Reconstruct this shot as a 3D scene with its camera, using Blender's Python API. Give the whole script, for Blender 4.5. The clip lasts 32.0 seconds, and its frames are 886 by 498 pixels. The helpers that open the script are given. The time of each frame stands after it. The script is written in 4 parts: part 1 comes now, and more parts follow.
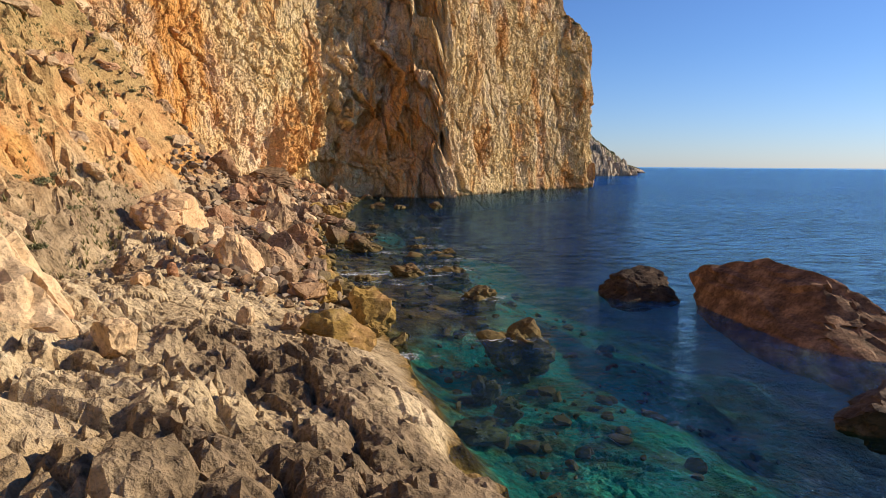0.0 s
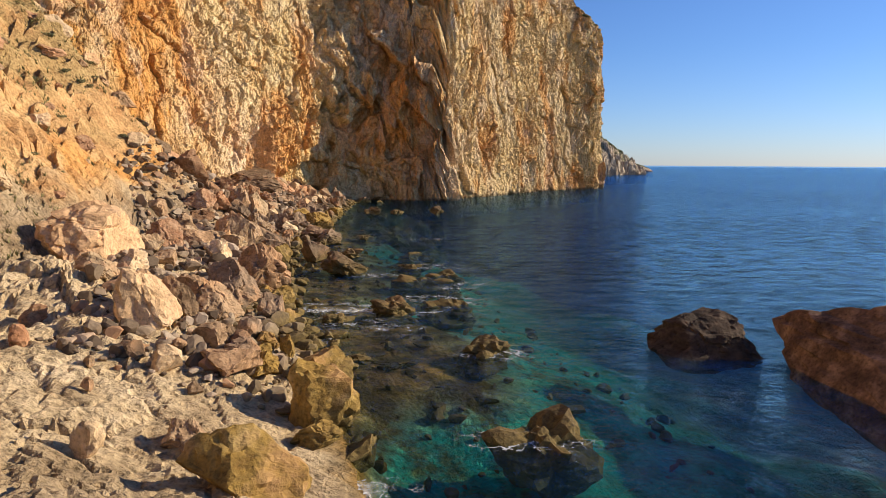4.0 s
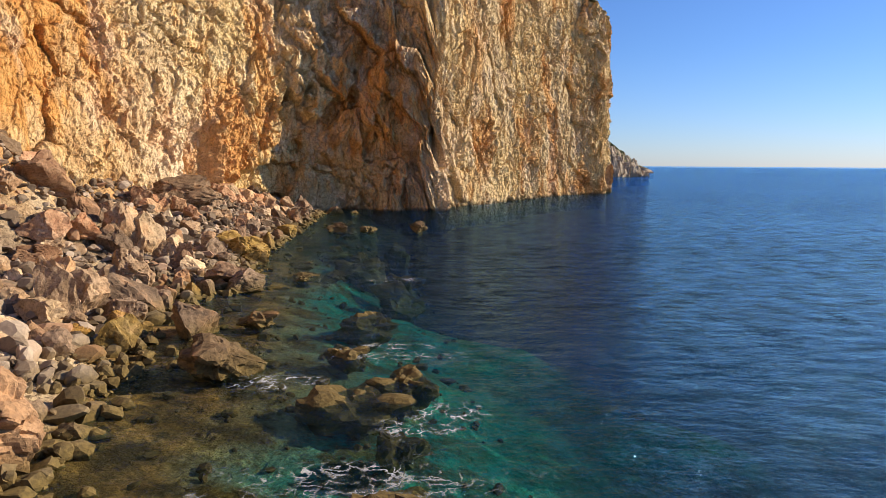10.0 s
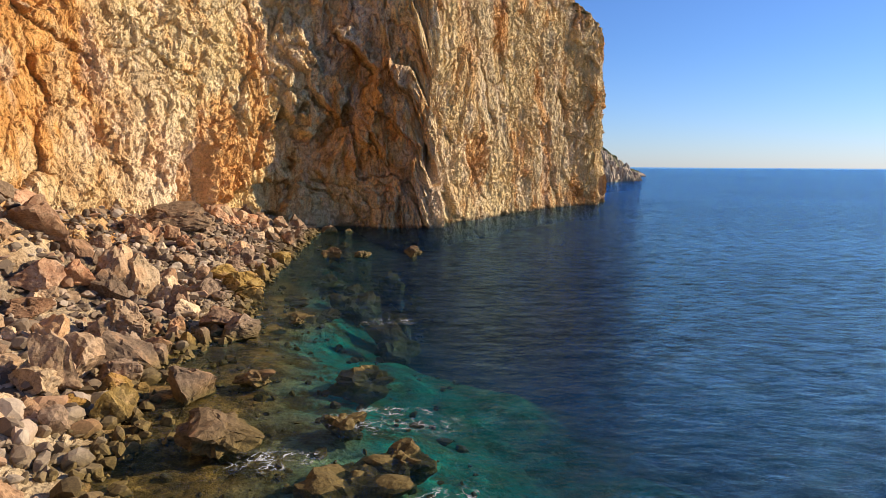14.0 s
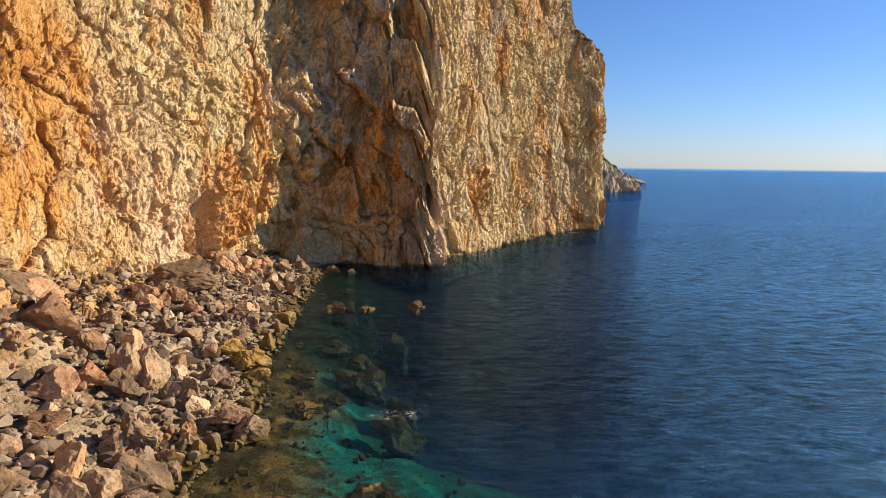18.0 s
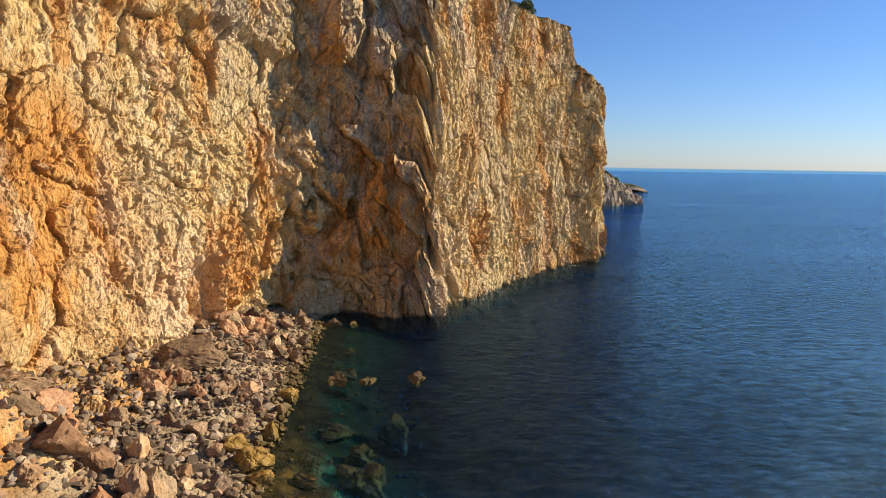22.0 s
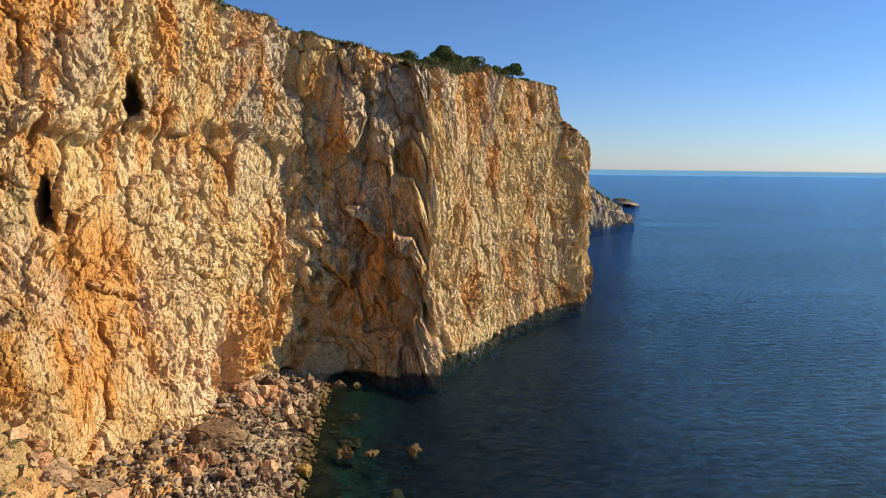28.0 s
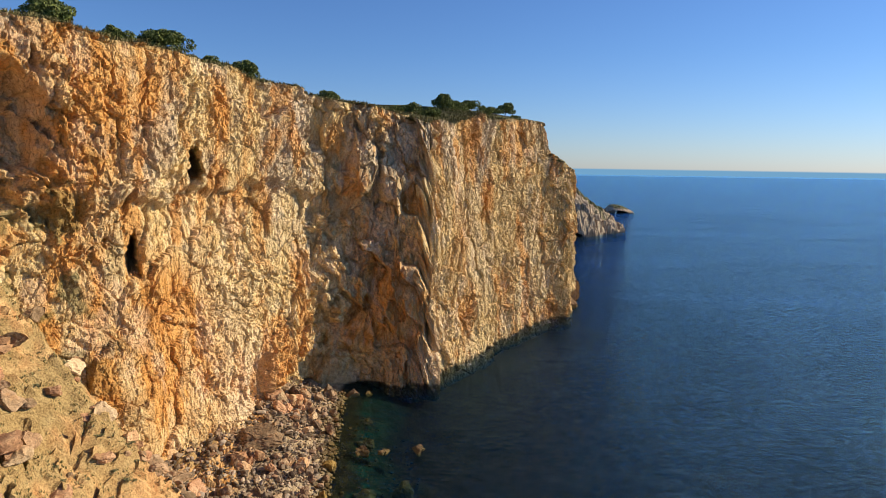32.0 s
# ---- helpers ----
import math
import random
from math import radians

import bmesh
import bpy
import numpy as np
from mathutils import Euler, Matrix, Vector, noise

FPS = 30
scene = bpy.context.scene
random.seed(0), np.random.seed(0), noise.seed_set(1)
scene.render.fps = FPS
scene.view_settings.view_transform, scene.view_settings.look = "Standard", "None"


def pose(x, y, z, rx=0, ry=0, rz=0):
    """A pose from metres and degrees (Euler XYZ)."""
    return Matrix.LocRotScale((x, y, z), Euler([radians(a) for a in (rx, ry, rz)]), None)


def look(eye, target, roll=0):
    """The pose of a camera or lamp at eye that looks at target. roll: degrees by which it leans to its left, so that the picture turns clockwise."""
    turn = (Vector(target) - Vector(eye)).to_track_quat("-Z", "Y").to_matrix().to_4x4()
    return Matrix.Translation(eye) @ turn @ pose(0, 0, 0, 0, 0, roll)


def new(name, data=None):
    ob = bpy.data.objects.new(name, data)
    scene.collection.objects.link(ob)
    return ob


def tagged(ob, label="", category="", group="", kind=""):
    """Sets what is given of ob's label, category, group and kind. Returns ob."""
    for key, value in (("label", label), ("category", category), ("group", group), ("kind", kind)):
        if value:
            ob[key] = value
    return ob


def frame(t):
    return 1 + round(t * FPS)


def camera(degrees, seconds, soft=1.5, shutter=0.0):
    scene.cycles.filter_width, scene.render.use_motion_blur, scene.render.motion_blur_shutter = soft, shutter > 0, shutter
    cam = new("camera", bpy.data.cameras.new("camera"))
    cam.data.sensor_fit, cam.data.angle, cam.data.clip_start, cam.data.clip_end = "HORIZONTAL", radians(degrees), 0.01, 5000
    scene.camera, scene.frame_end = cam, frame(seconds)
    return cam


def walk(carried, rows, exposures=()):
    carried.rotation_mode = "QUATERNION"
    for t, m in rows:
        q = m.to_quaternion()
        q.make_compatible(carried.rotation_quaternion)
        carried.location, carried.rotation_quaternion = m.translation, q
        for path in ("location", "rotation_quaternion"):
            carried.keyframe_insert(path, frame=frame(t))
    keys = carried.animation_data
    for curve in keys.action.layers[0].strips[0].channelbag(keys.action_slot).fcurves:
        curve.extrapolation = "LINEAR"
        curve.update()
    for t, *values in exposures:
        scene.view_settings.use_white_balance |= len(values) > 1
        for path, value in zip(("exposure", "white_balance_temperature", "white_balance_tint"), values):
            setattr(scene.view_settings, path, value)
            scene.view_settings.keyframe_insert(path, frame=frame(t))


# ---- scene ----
cam = camera(68, 32.0, soft=0.6)

# time, eye, then turn to the left, tilt and roll in degrees
PATH = (
    (0, 0.00, -0.00, 9.00, -0.103, -7.345, 0.402),
    (0.5, 0.01, 1.20, 9.06, -0.069, -7.371, 0.428),
    (1, 0.06, 2.48, 9.10, -0.001, -7.367, 0.446),
    (1.5, 0.15, 3.84, 9.15, 0.084, -7.364, 0.439),
    (2, 0.24, 5.28, 9.16, 0.135, -7.366, 0.430),
    (2.5, 0.36, 6.85, 9.20, 0.183, -7.390, 0.411),
    (3, 0.45, 8.55, 9.27, 0.258, -7.414, 0.383),
    (3.5, 0.53, 10.31, 9.30, 0.349, -7.425, 0.309),
    (5.5, 0.89, 18.93, 9.68, 0.171, -7.594, 0.610),
    (6, 1.05, 21.39, 9.62, 0.177, -7.568, 0.551),
    (6.5, 1.23, 23.79, 9.58, 0.214, -7.533, 0.501),
    (7, 1.38, 26.21, 9.52, 0.212, -7.512, 0.373),
    (7.5, 1.53, 28.54, 9.48, 0.207, -7.480, 0.324),
    (8, 1.70, 30.81, 9.44, 0.183, -7.484, 0.292),
    (8.5, 1.75, 33.07, 9.34, 0.109, -7.449, 0.240),
    (9, 1.92, 34.90, 9.42, 0.063, -7.457, 0.283),
    (9.5, 2.18, 36.81, 9.61, 0.084, -7.421, 0.341),
    (10, 2.31, 37.60, 9.92, 0.013, -7.413, 0.363),
    (10.5, 2.34, 37.71, 10.23, -0.072, -7.414, 0.390),
    (11, 2.30, 37.83, 10.52, -0.150, -7.420, 0.401),
    (11.5, 2.26, 38.02, 10.81, -0.280, -7.399, 0.366),
    (12, 2.21, 38.21, 11.08, -0.359, -7.376, 0.326),
    (12.5, 2.17, 38.34, 11.47, -0.436, -7.360, 0.319),
    (13, 2.09, 38.30, 12.02, -0.525, -7.366, 0.317),
    (13.5, 2.07, 38.13, 12.71, -0.587, -7.369, 0.324),
    (14, 2.09, 38.00, 13.40, -0.598, -7.346, 0.333),
    (14.5, 2.10, 37.99, 14.12, -0.619, -7.325, 0.387),
    (16.5, 1.59, 37.92, 18.13, -0.682, -7.395, 0.619),
    (17, 1.49, 37.85, 19.33, -0.686, -7.405, 0.664),
    (17.5, 1.45, 37.99, 20.56, -0.676, -7.411, 0.680),
    (18, 1.44, 37.97, 21.84, -0.677, -7.419, 0.690),
    (18.5, 1.49, 37.82, 23.24, -0.640, -7.427, 0.726),
    (19, 1.48, 37.74, 24.61, -0.619, -7.436, 0.715),
    (19.5, 1.48, 37.72, 25.96, -0.590, -7.426, 0.741),
    (20, 1.55, 37.67, 27.39, -0.543, -7.441, 0.714),
    (20.5, 1.58, 37.64, 28.76, -0.515, -7.431, 0.731),
    (21, 1.64, 37.58, 30.22, -0.485, -7.463, 0.750),
    (21.5, 1.65, 37.62, 31.64, -0.474, -7.467, 0.780),
    (22, 1.66, 37.66, 32.98, -0.464, -7.456, 0.773),
    (22.5, 1.61, 37.71, 34.30, -0.475, -7.420, 0.760),
    (23, 1.70, 37.69, 35.66, -0.437, -7.408, 0.739),
    (23.5, 1.76, 37.64, 37.06, -0.408, -7.389, 0.725),
    (24, 1.87, 37.66, 38.41, -0.372, -7.360, 0.686),
    (24.5, 1.96, 37.21, 39.89, -0.348, -7.366, 0.674),
    (25, 2.02, 36.33, 41.46, -0.318, -7.385, 0.741),
    (25.5, 1.98, 35.01, 42.88, -0.331, -7.384, 0.741),
    (27.5, 1.81, 27.64, 48.24, -0.736, -7.273, 0.638),
    (28, 1.86, 25.32, 49.50, -0.777, -7.234, 0.558),
    (28.5, 1.70, 22.80, 50.80, -0.903, -7.207, 0.499),
    (29, 1.65, 20.21, 52.16, -0.950, -7.198, 0.527),
    (29.5, 1.64, 17.41, 53.57, -0.962, -7.212, 0.541),
    (30, 1.60, 14.63, 54.89, -0.966, -7.216, 0.582),
    (30.5, 1.60, 11.46, 56.32, -0.957, -7.259, 0.660),
    (31, 1.52, 8.22, 57.75, -0.944, -7.295, 0.727),
    (31.5, 1.29, 4.95, 59.04, -0.944, -7.283, 0.736),
    (32, 1.28, 1.29, 60.53, -0.858, -7.345, 0.788),
)


def eye_pose(x, y, z, yaw, tilt, roll):
    return pose(x, y, z) @ pose(0, 0, 0, 0, 0, yaw) @ pose(0, 0, 0, 90 + tilt) @ pose(0, 0, 0, 0, 0, roll)


walk(cam, [(t, eye_pose(*row)) for t, *row in PATH], exposures=[(0, 0.42, 6250, 8), (3.5, 0.45, 6200, 8), (6, 0.5, 6080, 9), (13, 0.57, 6080, 9), (18, 0.5, 6200, 7), (24, 0.45, 6300, 5), (32, 0.42, 6250, 5)])

# ---- sky and sun ----
SUN_AZ, SUN_EL = 14.5, 25.0   # degrees from +x towards +y, and above the horizon
world = bpy.data.worlds.new("world")
scene.world = world
world.use_nodes = True
wn = world.node_tree
for n in list(wn.nodes):
    wn.nodes.remove(n)
w_out = wn.nodes.new("ShaderNodeOutputWorld")
w_bg = wn.nodes.new("ShaderNodeBackground")
w_sky = wn.nodes.new("ShaderNodeTexSky")
w_sky.sky_type = "NISHITA"
w_sky.sun_disc = False
w_sky.sun_elevation = radians(SUN_EL)
w_sky.sun_rotation = radians(90 - SUN_AZ)
w_sky.altitude = 0
w_sky.air_density = 1.0
w_sky.dust_density = 0.15
w_sky.ozone_density = 3.0
w_bg.inputs["Strength"].default_value = 0.073
w_co = wn.nodes.new("ShaderNodeTexCoord")
w_sep = wn.nodes.new("ShaderNodeSeparateXYZ")
w_map = wn.nodes.new("ShaderNodeMapRange")
w_map.inputs["From Min"].default_value = -0.0045
w_map.inputs["From Max"].default_value = -0.0025
w_mix = wn.nodes.new("ShaderNodeMix")
w_mix.data_type = "RGBA"
w_mix.inputs["A"].default_value = (1.9, 3.8, 5.9, 1)   # the sea beyond the sheet
wn.links.new(w_co.outputs["Generated"], w_sep.inputs[0])
wn.links.new(w_sep.outputs["Z"], w_map.inputs["Value"])
wn.links.new(w_map.outputs["Result"], w_mix.inputs["Factor"])
w_tint = wn.nodes.new("ShaderNodeMix")
w_tint.data_type, w_tint.blend_type = "RGBA", "MULTIPLY"
w_tint.inputs["Factor"].default_value = 1.0
w_haze = wn.nodes.new("ShaderNodeMapRange")          # paler, pinker air towards the horizon
w_haze.inputs["From Min"].default_value, w_haze.inputs["From Max"].default_value = 0.0, 0.16
wn.links.new(w_sep.outputs["Z"], w_haze.inputs["Value"])
w_air = wn.nodes.new("ShaderNodeMix")
w_air.data_type = "RGBA"
w_air.inputs["A"].default_value, w_air.inputs["B"].default_value = (0.80, 0.90, 1.30, 1), (0.69, 0.87, 1.27, 1)
wn.links.new(w_haze.outputs["Result"], w_air.inputs["Factor"])
wn.links.new(w_air.outputs["Result"], w_tint.inputs["B"])
wn.links.new(w_sky.outputs["Color"], w_tint.inputs["A"])
wn.links.new(w_tint.outputs["Result"], w_mix.inputs["B"])
wn.links.new(w_mix.outputs["Result"], w_bg.inputs["Color"])
wn.links.new(w_bg.outputs[0], w_out.inputs[0])

sun = new("sun", bpy.data.lights.new("sun", "SUN"))
sun.data.energy = 5.0
sun.data.angle = radians(0.5)
sun.data.color = (1.0, 0.81, 0.58)
_az, _el = radians(SUN_AZ), radians(SUN_EL)
SUN_DIR = Vector((math.cos(_el) * math.cos(_az), math.cos(_el) * math.sin(_az), math.sin(_el)))
sun.matrix_world = look(SUN_DIR * 300, (0, 0, 0))

# ---- noise over arrays of points ----


def hash_of(i, j, k, seed=0):
    h = (i.astype(np.int64) * 374761393 + j.astype(np.int64) * 668265263 + k.astype(np.int64) * 2147483647 + seed * 1274126177) & 0xFFFFFFFF
    h = ((h ^ (h >> 13)) * 1274126177) & 0xFFFFFFFF
    h = ((h ^ (h >> 16)) * 2246822519) & 0xFFFFFFFF
    return ((h ^ (h >> 15)) & 0xFFFFFF) / float(0xFFFFFF)


def smooth_noise(x, y, z, seed=0):
    """Smooth noise from -1 to 1."""
    x, y, z = np.broadcast_arrays(np.asarray(x, float), np.asarray(y, float), np.asarray(z, float))
    i, j, k = np.floor(x), np.floor(y), np.floor(z)
    u, v, w = x - i, y - j, z - k
    u, v, w = (a * a * (3 - 2 * a) for a in (u, v, w))
    total = 0
    for a in (0, 1):
        for b in (0, 1):
            for c in (0, 1):
                total = total + hash_of(i + a, j + b, k + c, seed) * (u if a else 1 - u) * (v if b else 1 - v) * (w if c else 1 - w)
    return total * 2 - 1


def fbm(x, y, z, octaves=4, seed=0, gain=0.5):
    total, amp = 0, 1.0
    for o in range(octaves):
        total = total + amp * smooth_noise(x, y, z, seed + o)
        x, y, z, amp = x * 2.03 + 7.1, y * 2.03 + 3.7, z * 2.03 + 1.3, amp * gain
    return total


def facets(x, y, z, seed=0, tilt=1.1):
    """Broken, tilted planes: one for each cell. Also how near the crack round it is (0 in the crack)."""
    x, y, z = np.broadcast_arrays(np.asarray(x, float), np.asarray(y, float), np.asarray(z, float))
    i, j, k = np.floor(x), np.floor(y), np.floor(z)
    f1, f2, val = np.full(x.shape, 9.0), np.full(x.shape, 9.0), np.zeros(x.shape)
    for a in (-1, 0, 1):
        for b in (-1, 0, 1):
            for c in (-1, 0, 1):
                p, q, r = i + a, j + b, k + c
                h1, h2, h3 = hash_of(p, q, r, seed), hash_of(p, q, r, seed + 11), hash_of(p, q, r, seed + 23)
                dx, dy, dz = x - p - h1, y - q - h2, z - r - h3
                d = dx * dx + dy * dy + dz * dz
                near = d < f1
                g1, g2 = (h2 * 7.31) % 1 - 0.5, (h3 * 5.77) % 1 - 0.5
                g3, v = (h1 * 9.13) % 1 - 0.5, (h1 * 3.7 + h2 * 5.3) % 1 - 0.5
                f2 = np.where(near, f1, np.minimum(f2, d))
                val = np.where(near, v + tilt * (g1 * dx + g2 * dy + g3 * dz), val)
                f1 = np.where(near, d, f1)
    return val, np.clip((np.sqrt(f2) - np.sqrt(f1)) / 0.22, 0, 1)


def bump_at(x, y, z, cx, cy, cz, rx, rz):
    """A soft swelling round a place: rx across, rz up and down."""
    return np.exp(-((x - cx) ** 2 + (y - cy) ** 2) / rx**2 - ((z - cz) / rz) ** 2)


def step01(a, b, x):
    t = np.clip((x - a) / (b - a), 0, 1)
    return t * t * (3 - 2 * t)


# ---- materials ----


def nodes_of(name):
    m = bpy.data.materials.new(name)
    m.use_nodes = True
    t = m.node_tree
    return m, t, t.nodes["Principled BSDF"]


def node(t, kind, **inputs):
    n = t.nodes.new(kind)
    for key, value in inputs.items():
        n.inputs[key].default_value = value
    return n


def ramp(t, fac, stops):
    r = t.nodes.new("ShaderNodeValToRGB")
    while len(r.color_ramp.elements) < len(stops):
        r.color_ramp.elements.new(0.5)
    for e, (at, col) in zip(r.color_ramp.elements, stops):
        e.position, e.color = at, (*col, 1)
    t.links.new(fac, r.inputs[0])
    return r.outputs[0]


def blend(t, fac, a, b, mode="MIX"):
    m = t.nodes.new("ShaderNodeMix")
    m.data_type, m.blend_type = "RGBA", mode
    for key, v in (("Factor", fac), ("A", a), ("B", b)):
        if isinstance(v, (int, float)):
            m.inputs[key].default_value = v
        elif isinstance(v, tuple):
            m.inputs[key].default_value = (*v, 1)
        else:
            t.links.new(v, m.inputs[key])
    return m.outputs["Result"]


def noise_tex(t, co, scale, detail=5.0, rough=0.55, stretch=(1, 1, 1)):
    mp = t.nodes.new("ShaderNodeMapping")
    mp.inputs["Scale"].default_value = stretch
    t.links.new(co, mp.inputs[0])
    n = node(t, "ShaderNodeTexNoise", Scale=scale, Detail=detail, Roughness=rough)
    t.links.new(mp.outputs[0], n.inputs["Vector"])
    return n.outputs["Fac"]


def attribute(t, name):
    a = t.nodes.new("ShaderNodeAttribute")
    a.attribute_name = name
    return a.outputs["Fac"]


def bumped(t, bsdf, height, dist, strength=0.8, below=None):
    b = node(t, "ShaderNodeBump", Strength=strength, Distance=dist)
    t.links.new(height, b.inputs["Height"])
    if below is not None:
        t.links.new(below, b.inputs["Normal"])
    t.links.new(b.outputs[0], bsdf.inputs["Normal"])
    return b.outputs[0]


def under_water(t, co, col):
    """Paints the tint of the water above, by depth, into what lies under the surface."""
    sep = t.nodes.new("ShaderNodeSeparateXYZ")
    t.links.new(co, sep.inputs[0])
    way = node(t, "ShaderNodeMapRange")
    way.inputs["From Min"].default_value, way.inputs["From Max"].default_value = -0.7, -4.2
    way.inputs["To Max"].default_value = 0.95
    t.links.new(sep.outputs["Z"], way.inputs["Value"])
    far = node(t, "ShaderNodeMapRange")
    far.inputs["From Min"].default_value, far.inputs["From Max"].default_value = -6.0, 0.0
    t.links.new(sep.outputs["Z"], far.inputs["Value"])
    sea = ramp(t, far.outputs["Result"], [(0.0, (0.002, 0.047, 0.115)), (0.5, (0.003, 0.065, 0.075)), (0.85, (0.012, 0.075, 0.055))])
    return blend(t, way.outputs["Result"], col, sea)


def cliff_material():
    m, t, p = nodes_of("limestone_cliff")
    co = t.nodes.new("ShaderNodeNewGeometry").outputs["Position"]
    mid = noise_tex(t, co, 0.4, 7, 0.68, (1, 1, 0.55))
    fine = noise_tex(t, co, 2.8, 8, 0.8, (1, 1, 0.8))
    base = ramp(t, mid, [(0.25, (0.40, 0.235, 0.10)), (0.42, (0.63, 0.44, 0.19)), (0.58, (0.75, 0.575, 0.29)), (0.8, (0.85, 0.69, 0.46))])
    greyer = ramp(t, mid, [(0.3, (0.30, 0.225, 0.15)), (0.5, (0.53, 0.42, 0.29)), (0.8, (0.74, 0.63, 0.48))])
    rusty = ramp(t, mid, [(0.25, (0.36, 0.145, 0.035)), (0.5, (0.62, 0.31, 0.085)), (0.75, (0.75, 0.49, 0.20))])
    col = blend(t, attribute(t, "grey"), base, greyer)
    col = blend(t, attribute(t, "rust"), col, rusty)
    col = blend(t, attribute(t, "pale"), col, (0.82, 0.67, 0.49))
    col = blend(t, attribute(t, "dark"), col, (0.05, 0.042, 0.03))
    speck = ramp(t, fine, [(0.36, (0.52, 0.47, 0.42)), (0.46, (0.98, 0.96, 0.94)), (0.62, (1.24, 1.22, 1.20))])
    col = blend(t, 0.9, col, speck, "MULTIPLY")
    col = blend(t, attribute(t, "green"), col, ramp(t, fine, [(0.35, (0.06, 0.075, 0.025)), (0.65, (0.17, 0.16, 0.06))]))
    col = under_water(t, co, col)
    t.links.new(col, p.inputs["Base Color"])
    p.inputs["Roughness"].default_value = 0.92
    p.inputs["Specular IOR Level"].default_value = 0.2
    vor = t.nodes.new("ShaderNodeTexVoronoi")
    vor.feature = "DISTANCE_TO_EDGE"
    vor.inputs["Scale"].default_value = 0.9
    mpv = t.nodes.new("ShaderNodeMapping")
    mpv.inputs["Scale"].default_value = (1, 1, 0.6)
    wob = t.nodes.new("ShaderNodeTexNoise")
    wob.inputs["Scale"].default_value = 0.8
    t.links.new(co, wob.inputs["Vector"])
    add = t.nodes.new("ShaderNodeVectorMath")
    add.operation = "ADD"
    t.links.new(co, add.inputs[0])
    t.links.new(wob.outputs["Color"], add.inputs[1])
    t.links.new(add.outputs[0], mpv.inputs[0])
    t.links.new(mpv.outputs[0], vor.inputs["Vector"])
    crack = ramp(t, vor.outputs["Distance"], [(0.0, (0, 0, 0)), (0.06, (0.7, 0.7, 0.7)), (0.3, (1, 1, 1))])
    b0 = node(t, "ShaderNodeBump", Strength=0.8, Distance=0.3)
    t.links.new(crack, b0.inputs["Height"])
    b1 = node(t, "ShaderNodeBump", Strength=0.8, Distance=0.32)
    t.links.new(mid, b1.inputs["Height"])
    t.links.new(b0.outputs[0], b1.inputs["Normal"])
    bumped(t, p, fine, 0.26, 1.0, b1.outputs[0])
    return m


